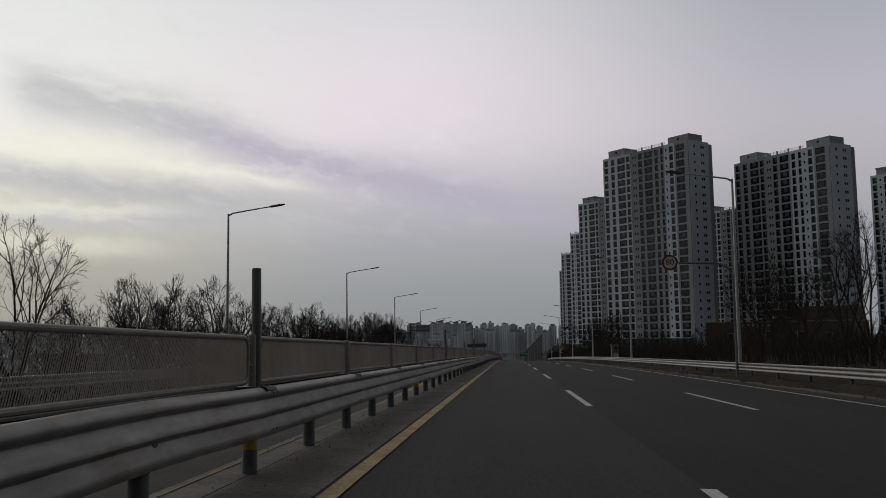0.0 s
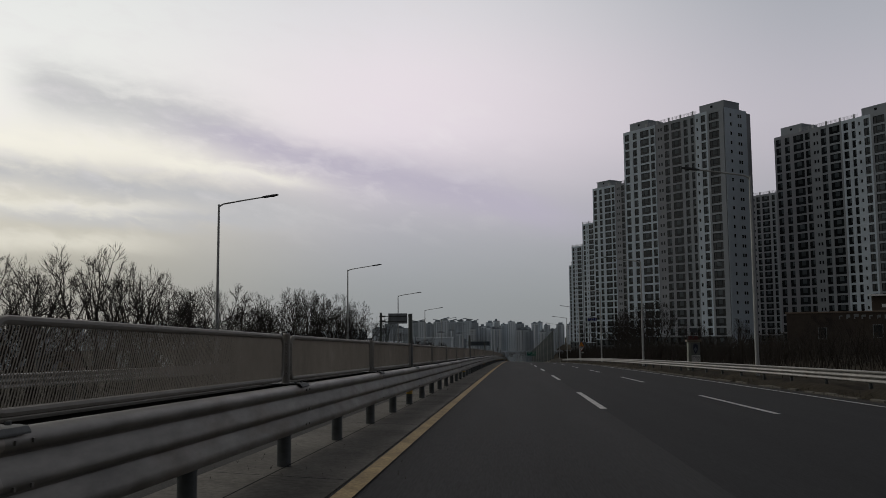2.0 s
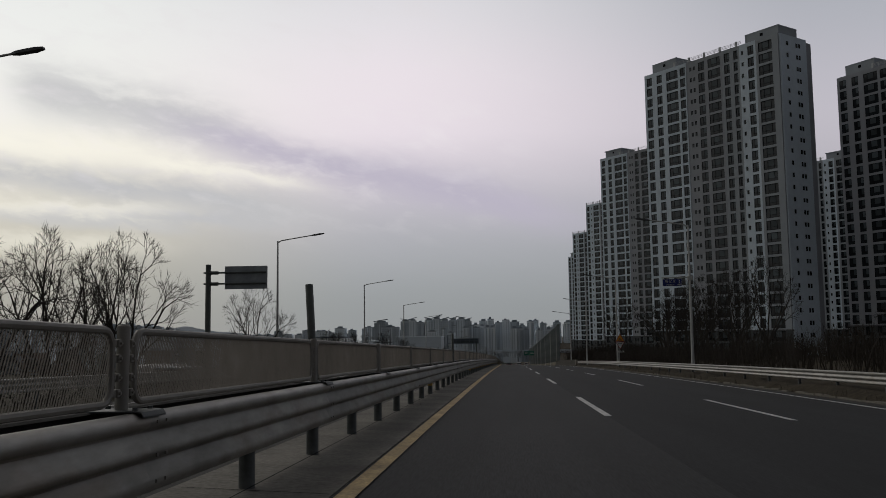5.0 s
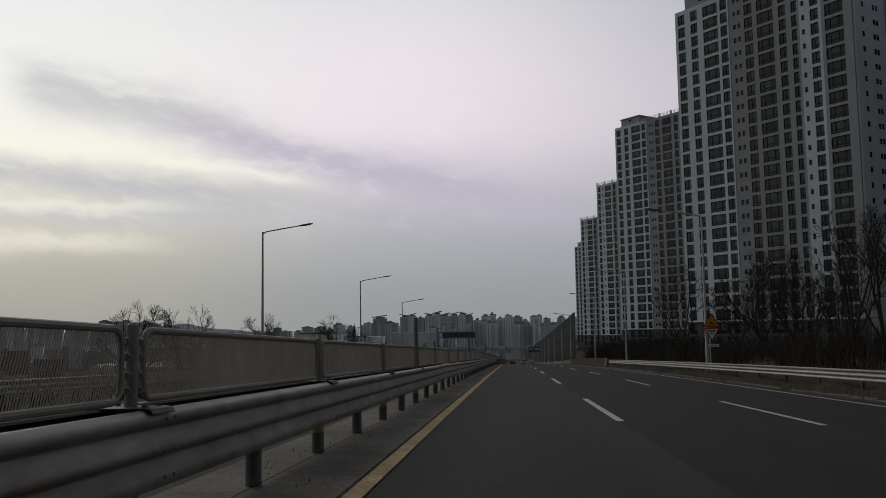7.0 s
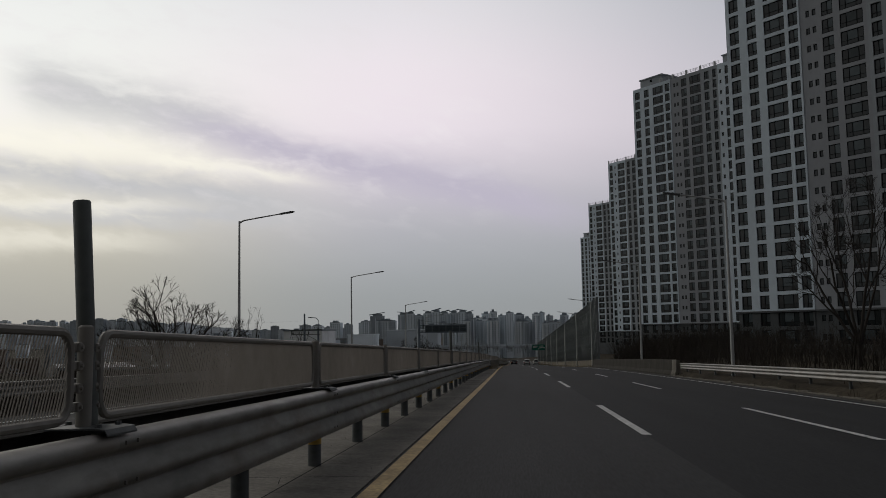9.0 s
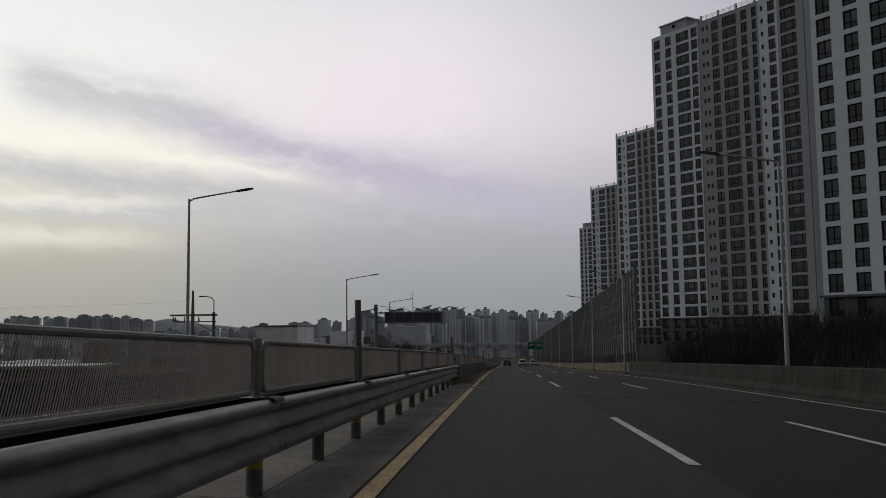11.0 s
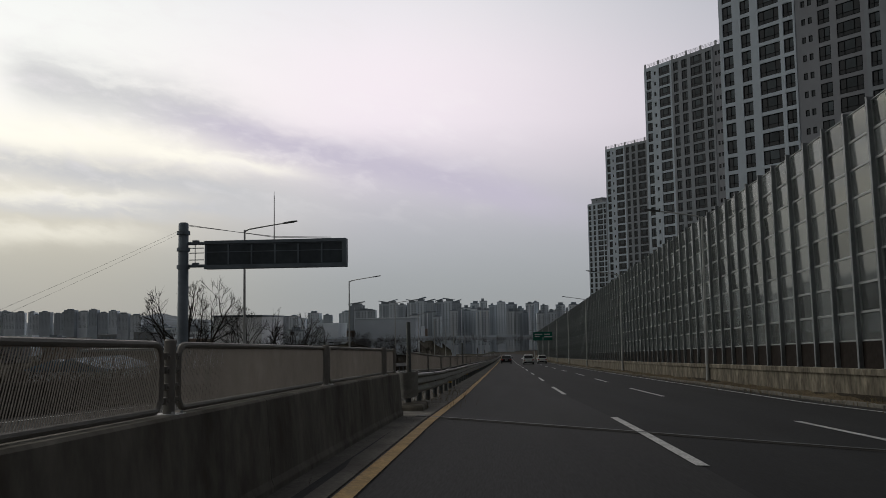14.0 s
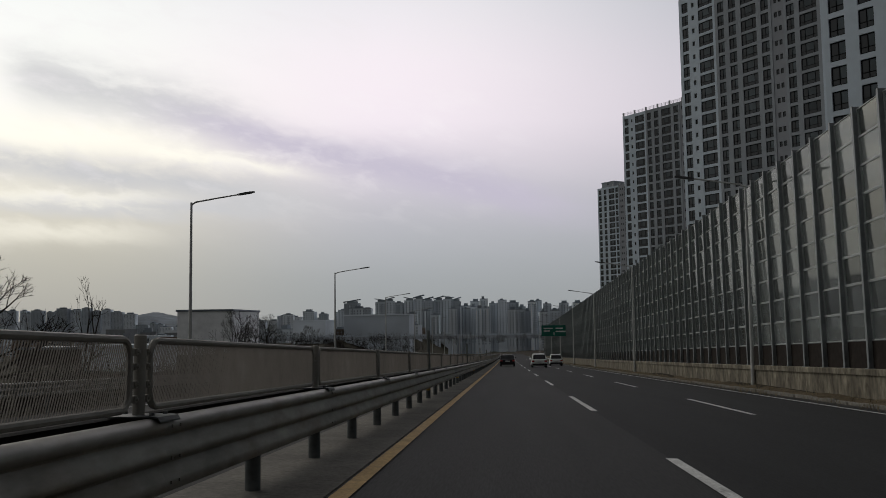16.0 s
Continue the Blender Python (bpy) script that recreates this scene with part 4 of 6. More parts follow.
def noise_wall(y0, count):
    wall = thing("noise_wall", Matrix.Translation(at(NW_X, y0)), "tall roadside noise wall of grey-green clear panels between steel posts", "noise wall")
    base = wall.matrix_basis.inverted()
    top = NW_LO + NW_SOLID + NW_ROWS * NW_ROW_H
    post = Shape()
    ring = [(-0.205, -0.07), (-0.205, 0.07), (-0.19, 0.07), (-0.19, 0.008), (0.085, 0.008), (0.085, 0.07), (0.10, 0.07), (0.10, -0.07), (0.085, -0.07), (0.085, -0.008), (-0.19, -0.008), (-0.19, -0.07)]
    post.loft([[(x, y, z) for x, y in ring[::-1]] for z in (NW_LO, top + 0.10)])
    post.box(-0.26, -0.12, NW_LO - 0.004, 0.14, 0.12, NW_LO + 0.022, c=0.004)
    post_m = post.mesh("post", NW_POST)
    low = Shape().box(-0.045, 0.03, NW_LO + 0.01, 0.045, NW_STEP - 0.03, NW_LO + NW_SOLID - 0.01, c=0.008)
    for z in (0.23, 0.45, 0.67):
        low.box(-0.055, 0.06, NW_LO + z - 0.02, -0.044, NW_STEP - 0.06, NW_LO + z + 0.02)
    low_m = low.mesh("solid_panel", NW_DARK)
    w, h, r = NW_STEP - 0.05, NW_ROW_H, 0.035
    fr = Shape()
    fr.box(-0.055, 0.025, 0.0, 0.035, 0.025 + w, 0.048, c=0.006)
    fr.box(-0.035, 0.025, h - 0.03, 0.035, 0.025 + w, h - 0.004)
    fr.box(-0.03, 0.025, 0.05, 0.03, 0.06, h - 0.03)
    fr.box(-0.03, w - 0.01, 0.05, 0.03, w + 0.025, h - 0.03)
    pane = Shape().box(-0.005, 0.055, 0.05, 0.005, w, h - 0.028)
    fr_m, pane_m = fr.mesh("panel_frame", NW_STEEL), pane.mesh("pane", NW_GLASS)
    far_fr, far_pane = Shape(), Shape()
    tilt = random.Random(77)
    for k in range(count + 1):
        y = y0 + k * NW_STEP
        m, n = along_road(lambda q: NW_X, y, y + NW_STEP)
        bm = base @ m
        put("post", post_m, wall, bm)
        if k == count:
            break
        put("solid_panel", low_m, wall, bm, "dark brown metal panel")
        for j in range(NW_ROWS):
            mm = bm @ Matrix.Translation((0, 0, NW_LO + NW_SOLID + j * NW_ROW_H)) @ Euler((0, radians(-2.0 + tilt.uniform(-0.7, 0.7)), radians(tilt.uniform(-0.5, 0.5)))).to_matrix().to_4x4()
            if k < 37:
                f = put("panel", fr_m, wall, mm)
                put("pane", pane_m, f, label="clear grey-green pane")
            else:
                for src, dst in ((fr, far_fr), (pane, far_pane)):
                    o = len(dst.v)
                    dst.v.extend(tuple(mm @ Vector(v)) for v in src.v)
                    dst.f.extend(tuple(i + o for i in f) for f in src.f)
                    dst.m.extend(src.m)
    tagged(put("panel_frames", far_fr.mesh("panel_frames", NW_STEEL), wall), kind="stuff")
    tagged(put("panes", far_pane.mesh("panes", NW_GLASS), wall), kind="stuff")


noise_wall(312.6, 150)


# ---------------- apartment towers ----------------
# columns of a facade, in metres from its first corner: from, to, what, paint behind it
PLAN_ONE = [(0.7, 2.6, "w"), (4.2, 6.0, "w"), (7.5, 11.3, "b"), (12.0, 13.7, "w"), (15.1, 15.75, "s"), (16.2, 16.85, "s"), (17.8, 19.7, "w"), (20.8, 24.5, "b"),
            (25.8, 27.4, "w"), (28.6, 29.8, "w"), (30.8, 31.45, "s"), (32.6, 34.3, "w"), (35.6, 39.3, "b")]
PAINT_ONE = [(0, 14.05, 0), (14.05, 25.15, 2), (25.15, 30.3, 1), (30.3, 32.0, 0), (32.0, 34.9, 0), (34.9, 41.0, 1)]
PAINT_THREE = [(0, 14.05, 2), (14.05, 25.15, 1), (25.15, 34.9, 0), (34.9, 41.0, 1)]
PLAN_TWO = [(0.8, 2.5, "w"), (3.5, 4.2, "s"), (5.3, 9.1, "b"), (10.4, 12.0, "w"), (13.2, 15.0, "w"), (16.2, 19.9, "b"), (21.0, 22.8, "w"), (24.0, 24.65, "s"), (25.0, 25.65, "s"),
            (26.8, 28.5, "w"), (29.6, 33.3, "b"), (34.6, 36.3, "w"), (38.0, 39.8, "w")]
PAINT_TWO = [(0, 9.7, 0), (9.7, 12.6, 1), (12.6, 23.4, 1), (23.4, 26.2, 2), (26.2, 34.0, 1), (34.0, 41.0, 0)]
FLOOR = 2.80


def relief(us, zs, cell):
    """One connected sheet of cells at different depths: cell(i, j) gives depth and material, or None for an opening 0.3 deep."""
    s, index = Shape(), {}

    def vert(i, j, d):
        key = (i, j, round(d, 4))
        if key not in index:
            index[key] = len(s.v)
            s.v.append((us[i], d, zs[j]))
        return index[key]

    n, m = len(us) - 1, len(zs) - 1
    got = [[cell(i, j) for j in range(m)] for i in range(n)]
    get = lambda i, j: got[i][j] if 0 <= i < n and 0 <= j < m else None
    for i in range(n):
        for j in range(m):
            c = got[i][j]
            if c:
                s.f.append((vert(i, j, c[0]), vert(i + 1, j, c[0]), vert(i + 1, j + 1, c[0]), vert(i, j + 1, c[0])))
                s.m.append(c[1])
    for i in range(n + 1):
        for j in range(m + 1):
            for a, b, p, q in ((get(i - 1, j), get(i, j), (i, j), (i, j + 1)), (get(i, j - 1), get(i, j), (i, j), (i + 1, j))):
                if q[0] > n or q[1] > m or (a is None and b is None):
                    continue
                da, db = (a[0] if a else 0.3), (b[0] if b else 0.3)
                if abs(da - db) < 1e-5:
                    continue
                near = a if da < db else b
                s.f.append((vert(*p, da), vert(*p, db), vert(*q, db), vert(*q, da)))
                s.m.append((near or a or b)[1])
    return s


def window_mesh(w, h, kind, name):
    """A frame with glass set back in it, in one piece. Outside is -y."""
    t = 0.12
    bars = {"w": (0.5,), "b": (0.27, 0.73), "s": ()}[kind]
    us = [0, t] + [v for q in bars for v in (w * q - 0.05, w * q + 0.05)] + [w - t, w]
    zs = [0, t, 0.66, 0.74, h - t, h] if kind != "s" else [0, t, h - t, h]

    def cell(i, j):
        if i % 2 == 0 or j % 2 == 0 or (kind == "w" and j == 2):
            return (0.12, 0)
        lit = kind == "b" and i == 3 and j == 3 or kind == "w" and i == 3 and j == 3
        return (0.16, 2 if lit else 1)

    return relief(us, zs, cell).mesh(name, [WINDOW_FRAME, WINDOW_GLASS, CURTAIN])


WIN_CACHE = {}


def window_of(w, kind):
    key = (round(w, 1), kind)
    if key not in WIN_CACHE:
        h = {"w": 2.16, "b": 2.20, "s": 0.97}[kind]
        WIN_CACHE[key] = window_mesh(w, h, kind, "window")
    return WIN_CACHE[key]


def apartment_tower(lx, ly, top, base, plan, paint, label, own_windows, depth=12.3, turn=0.0, length=41.0, eaves=0.3, houses=((1.6, 9.8, 2.9), (31.0, 40.2, 2.6))):
    """A slab tower. Its front runs from (lx, ly) to the right, and faces the road."""
    yaw = math.atan2(-0.785, 0.62) + radians(turn)
    t = thing("apartment_tower", Matrix.Translation((lx, ly, base)) @ Euler((0, 0, yaw)).to_matrix().to_4x4(), label, "apartment tower", "apartment towers")
    H = top - base
    floors = int((H - 0.9) / FLOOR)
    z_top = H - 0.95                                        # the top of the uppermost windows
    podium = z_top - round((z_top - 7.4) / FLOOR) * FLOOR + 0.3  # two floors clad in dark stone, under a ledge
    core = Shape().box(0.2, 0.24, -3, length - 0.2, depth, H - 0.4)
    part("core", core, WALL_GREY, t)
    # the front: one sheet of wall for each paint, with its openings
    span = {"w": (2.18, 0.0), "b": (2.22, 0.0), "s": (1.57, 0.58)}
    for a, b, p in paint:
        cols = [c for c in plan if a <= (c[0] + c[1]) / 2 < b]
        us = sorted({a, b} | {v for c in cols for v in c[:2]})
        zs = {-3.0, H, podium}
        for k in range(floors):
            for kind in {c[2] for c in cols}:
                lo, hi = (z_top - k * FLOOR - v for v in span[kind])
                if lo > 0.3:
                    zs |= {round(lo, 3), round(hi, 3)}
        zs = sorted(zs)

        def cell(i, j):
            u, z = (us[i] + us[i + 1]) / 2, (zs[j] + zs[j + 1]) / 2
            for c in cols:
                if c[0] < u < c[1]:
                    for k in range(floors):
                        lo, hi = (z_top - k * FLOOR - v for v in span[c[2]])
                        if lo > 0.3 and lo < z < hi:
                            return None
            return (0.0 if p != 2 else 0.10, 1 if z < podium else 0)

        part("facade_panel", relief(us, zs, cell), [(WALL_PALE, WALL_GREY, WALL_DARK)[p], WALL_BASE], t)
    rest = Shape()
    made = 0
    for a, b, kind in plan:
        me = window_of(b - a, kind)
        for k in range(floors):
            z = z_top - k * FLOOR - {"w": 2.17, "b": 2.21, "s": 1.56}[kind]
            if z < 0.3:
                continue
            m = Matrix.Translation((a, 0.04, z))
            if own_windows and kind != "s" and made < 290:
                put("window", me, t, m)
                made += 1
            else:
                o = len(rest.v)
                rest.v.extend(tuple(m @ v.co) for v in me.vertices)
                for p in me.polygons:
                    rest.f.append(tuple(i + o for i in p.vertices))
                    rest.m.append(p.material_index)
    part("ledge", Shape().box(-0.3, -0.45, podium - 0.3, length + 0.35, 0.0, podium, c=0.03), WALL_BASE, t)
    # the narrow end, with small windows, and the dark rear corner
    end = Shape().box(length - 0.02, 0.3, -3, length + 0.3, depth * 0.84, H, c=0.03)
    part("end_wall", end, WALL_PALE, t)
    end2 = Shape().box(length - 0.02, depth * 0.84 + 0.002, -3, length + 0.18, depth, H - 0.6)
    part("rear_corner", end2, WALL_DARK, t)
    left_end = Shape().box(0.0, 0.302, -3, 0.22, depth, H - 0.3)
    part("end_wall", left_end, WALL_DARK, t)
    sm = window_of(0.65, "s")
    for uy in (2.6, 6.2, 7.2):
        for k in range(floors):
            z = z_top - k * FLOOR - 1.55
            if z < 0.3:
                continue
            m = Matrix.Translation((length + 0.3 + 0.175, uy, z)) @ Euler((0, 0, radians(90))).to_matrix().to_4x4()
            o = len(rest.v)
            rest.v.extend(tuple(m @ v.co) for v in sm.vertices)
            for p in sm.polygons:
                rest.f.append(tuple(i + o for i in p.vertices))
                rest.m.append(p.material_index)
    tagged(put("small_glazing", rest.mesh("small_glazing", [WINDOW_FRAME, WINDOW_GLASS, CURTAIN]), t), kind="stuff")
    # roof: lift houses, rails
    for a, b, up in houses:
        s = Shape()
        s.box(a, 1.5, H - 0.4, b, 8.5, H + up - 0.35)
        s.box(a - eaves, 1.5 - eaves, H + up - 0.35, b + eaves, 8.5 + eaves, H + up, c=0.04)
        box = part("lift_house", s, WALL_GREY, t)
        v = Shape().box((a + b) / 2 - 0.4, 1.44, H + up - 1.5, (a + b) / 2 + 0.4, 1.5, H + up - 0.8)
        part("vent", v, WINDOW_FRAME, box)
    r = Shape()
    u0, u1 = (10.2, 30.9) if len(houses) > 1 else (0.3, 32.7)
    for u in np.arange(u0, u1, 1.6):
        r.box(u - 0.03, 0.12, H, u + 0.03, 0.18, H + 0.95)
    for z in (0.35, 0.65, 0.95):
        r.box(u0, 0.12, H + z - 0.03, u1, 0.18, H + z + 0.03)
    for u in np.arange(u0, u1, 4.8):
        r.box(u - 0.25, 0.02, H, u + 0.25, 0.3, H + 1.15)
    part("roof_rail", r, ROOF_RAIL, t)
    return t


TONE = "tall apartment slab in pale and dark grey paint"
apartment_tower(37.6, 340.2, 67.6, -7.5, PLAN_ONE, PAINT_ONE, TONE, True, eaves=0.04)
apartment_tower(36.6, 447.2, 66.2, -9.0, PLAN_ONE, PAINT_ONE, TONE, True)
apartment_tower(38.6, 537.0, 61.2, -11.0, PLAN_TWO, PAINT_TWO, "tall apartment slab in mid grey paint with brown-grey middle", True, turn=-2.5, houses=((33.0, 39.6, 1.7),))
apartment_tower(84.0, 331.0, 62.8, -6.0, PLAN_ONE, PAINT_THREE, "tall apartment slab in grey paint with a dark taupe corner", True, turn=-6, eaves=0.04)
apartment_tower(38.8, 632.5, 58.0, -12.0, PLAN_TWO, PAINT_TWO, "tall apartment slab in mid grey paint with brown-grey middle", False, houses=((33.0, 39.6, 1.7),))
apartment_tower(46.3, 786.0, 57.4, -13.0, PLAN_ONE, PAINT_ONE, TONE, False)
apartment_tower(98.0, 462.0, 62.0, -9.0, PLAN_ONE, PAINT_ONE, TONE, False)
apartment_tower(139.0, 348.0, 60.0, -6.0, PLAN_TWO, PAINT_TWO, TONE, False)


# ---------------- bare trees and brush ----------------
def branch(shape, r, p, d, length, radius, level, crown, forks=(5, 4, 4, 4)):
    """One limb as a kinked taper that turns upwards, with finer limbs on it, kept inside the crown's dome."""
    wide, low, high = crown
    if level == 4:                                             # a pointed twig
        side = d.cross(Vector((0.3, 0.2, 1))).normalized() * radius
        other = side.cross(d)
        shape.add([p + side, p - side * 0.5 + other * 0.87, p - side * 0.5 - other * 0.87, p + d * length], [(0, 1, 3), (1, 2, 3), (2, 0, 3)], 1)
        return
    n = (5, 4, 3, 2)[level]
    pts, radii, dirs = [p], [radius], [d]
    q, dd = p.copy(), d.copy()
    for i in range(n):
        dd = (dd + Vector((0, 0, (0.085, 0.08, 0.07, 0.05)[level])) + Vector((r.uniform(-1, 1), r.uniform(-1, 1), r.uniform(-0.8, 0.8))) * (0.19, 0.25, 0.27, 0.24)[level]).normalized()
        step = dd * (length / n)
        e = ((q.x + step.x) ** 2 + (q.y + step.y) ** 2) / wide ** 2 + (max(0.0, q.z + step.z - low) / (high - low)) ** 2
        if e > 1.0 and i > 0:
            step *= 0.35
        q = q + step
        pts.append(q.copy())
        dirs.append(dd.copy())
        radii.append(max(0.0085, radius * (1 - 0.55 * (i + 1) / n)))
        if e > 1.0 and i > 0:
            break
    n = len(pts) - 1
    shape.tube(pts, radii, (6, 4, 3, 3)[level], 0 if level < 2 else 1)
    kids = forks[level]
    turn = r.uniform(0, 6.3)
    for i in range(kids):
        k = 1.0 if i == 0 else 0.22 + 0.76 * (i - 0.6 * r.random()) / max(1, kids - 1)
        seg = min(int(k * n), n - 1)
        a = pts[seg].lerp(pts[seg + 1], min(1.0, k * n - seg))
        turn += 2.4 + r.uniform(-0.5, 0.5)
        side = dirs[seg + 1].cross(Vector((0.3, 0.2, 1))).normalized()
        out = side * math.cos(turn) + side.cross(dirs[seg + 1]) * math.sin(turn)
        nd = (dirs[seg + 1] + out * r.uniform(0.45, 1.0) * (0.4 if i == 0 else 1.0)).normalized()
        branch(shape, r, a, nd, length * r.uniform(0.48, 0.72) * (1.12 - 0.35 * k), max(0.0085, radii[seg] * r.uniform(0.54, 0.7)), level + 1, crown, forks)


def tree_meshes(seed, height, wide, stems, lean, forks=(5, 4, 4, 4)):
    """A tree that forks near the ground into a vase of limbs under a rounded crown."""
    r = random.Random(seed)
    trunk, crown = Shape(), Shape()
    fork = height * r.uniform(0.12, 0.2)
    trunk.tube([(0, 0, -0.5), (0.02, 0.03, fork * 0.5), (0.05, 0.0, fork)], [0.16, 0.13, 0.115], 8)
    for i in range(stems):
        a = 2.4 * i + r.uniform(-0.3, 0.3)
        tilt = lean * (0.22 + 0.95 * i / max(1, stems - 1))
        d = Vector((math.cos(a) * tilt, math.sin(a) * tilt, 1.0)).normalized()
        branch(crown, r, Vector((0.04, 0, fork * r.uniform(0.75, 0.97))), d, height * r.uniform(0.55, 0.7), 0.085, 0, (wide, 0.42 * height, height), forks)
    k = height / max(v[2] for v in crown.v)                    # bring the tree to its height and breadth
    g = wide / sorted(math.hypot(v[0], v[1]) for v in crown.v)[int(len(crown.v) * 0.97)]
    for s in (trunk, crown):
        s.v = [(x * g, y * g, z * k) for x, y, z in s.v]
    return trunk.mesh("trunk", BARK, True), crown.mesh("crown", [BARK, TWIG])


HEIGHTS = (6.0, 6.3, 5.8, 7.5, 5.2, 5.5)
TREES = [tree_meshes(11, 6.0, 2.5, 5, 1.05), tree_meshes(23, 6.3, 2.7, 5, 1.0), tree_meshes(37, 5.8, 2.7, 5, 1.25), tree_meshes(41, 7.5, 2.6, 5, 0.85), tree_meshes(59, 5.2, 1.1, 2, 0.35, (4, 3, 2, 2)),
         tree_meshes(71, 5.5, 2.5, 8, 1.5, (5, 4, 4, 3))]


def ground_z(x, y):
    g = grade(max(y, -60))
    if x < -16.5:
        return g - 0.4 - min(4.2, 0.42 * (-16.5 - x))
    if x < -12.3:
        return g - 0.22
    if x > 10:
        return g - 0.10 + min(0.9, 0.10 * max(0, x - 11))
    return g


def bare_tree(x, y, kind, size=1.0, turn=0.0, label="", group="", wide=1.0):
    t = thing("tree", pose(x, y, ground_z(x, y) - 0.05, 0, 0, turn) @ Matrix.Diagonal((size * wide, size * wide, size, 1)), label, "tree", group)
    put("trunk", TREES[kind][0], t)
    put("crown", TREES[kind][1], t)


tr = random.Random(5)


def tree_to(x, y, kind, over, turn, label, group, wide=1.0):
    """A tree whose top stands so many metres over the road."""
    bare_tree(x, y, kind, (over + grade(y) - ground_z(x, y)) / HEIGHTS[kind], turn, label, group, wide)


# the close row behind the opposite road, then single trees: distance along the road, height over it
ROW = "leafless roadside tree with limbs fanning from a low fork"
for y, over in ((30.8, 6.6), (36.5, 4.3), (40.9, 5.0), (44.2, 5.6), (48.3, 5.1), (55.0, 6.4), (62.9, 5.2), (65.8, 5.0), (70.0, 5.2), (72.8, 5.0), (77.0, 6.0), (81.5, 5.2), (83.6, 5.9), (87.5, 5.0), (92.5, 5.6),
                (96.7, 4.4), (103.0, 5.9), (107.5, 5.2), (111.5, 6.8), (114.6, 6.6), (117.6, 7.1), (120.0, 6.8), (123.2, 7.2), (127.3, 7.4), (131.5, 6.2), (135.7, 6.7), (140.0, 6.6), (144.0, 7.7), (163.0, 6.6)):
    tree_to(-17.4 + tr.uniform(-0.5, 0.3), y, 3 if over > 6.5 else tr.choice((0, 1, 2)), over, tr.uniform(0, 360), ROW, "roadside trees", 1.0)
for i in range(14):
    tree_to(-22 - tr.uniform(0, 9), 52 + i * 7.4 + tr.uniform(-3, 3), tr.choice((0, 1, 3)), tr.uniform(4.0, 6.0), tr.uniform(0, 360), ROW, "roadside trees")
LONE = "lone leafless tree with a spreading crown"
THIN = "slender leafless tree with few forked limbs"
for x, y, k, over in ((-15.8, 181.2, 2, 3.9), (-15.6, 186.8, 2, 4.0), (-16.3, 203.6, 2, 4.4), (-16.5, 229.4, 5, 5.6), (-15.9, 241.6, 4, 4.6), (-16.0, 255.3, 4, 4.0),
                      (-17.5, 347.9, 2, 6.3), (-17.2, 357.8, 1, 5.1), (-16.5, 363.3, 4, 5.3), (-16.6, 370.8, 5, 5.4), (-16.7, 379.6, 4, 4.8), (-17.0, 401.0, 1, 4.6), (-17.0, 409.0, 0, 4.8), (-17.2, 424.0, 1, 4.4),
                      (-17.0, 441.0, 5, 4.6), (-18.0, 470, 2, 5.0), (-18.0, 496, 0, 4.6), (-18.0, 520, 1, 5.0)):
    tree_to(x, y, k, over, tr.uniform(0, 360), THIN if k == 4 else LONE, "single trees", 1.35 if k == 5 else 1.0)
# behind the outer guard rail
THICK = "leafless tree in the thicket behind the guard rail"
for i in range(15):
    tree_to(16 + tr.uniform(0, 9), 184 + i * 3.6 + tr.uniform(-1.5, 1.5), tr.choice((0, 1, 3, 3)), tr.uniform(6.0, 10.5), tr.uniform(0, 360), THICK, "thicket trees")
for x, y, k, over in ((16, 41, 3, 7.6), (16, 44, 3, 7.0), (17, 62, 3, 8.2), (19.5, 68, 1, 7.0), (16, 50, 0, 6.0), (23, 76, 1, 6.4), (24, 112, 2, 4.4), (22, 131, 1, 4.6), (20, 146, 0, 4.6), (24, 160, 1, 5.2), (18, 172, 2, 4.4),
                      (20, 252, 0, 3.6), (24, 264, 1, 3.8), (22, 280, 2, 3.4)):
    tree_to(x, y, k, over, tr.uniform(0, 360), THICK, "thicket trees")


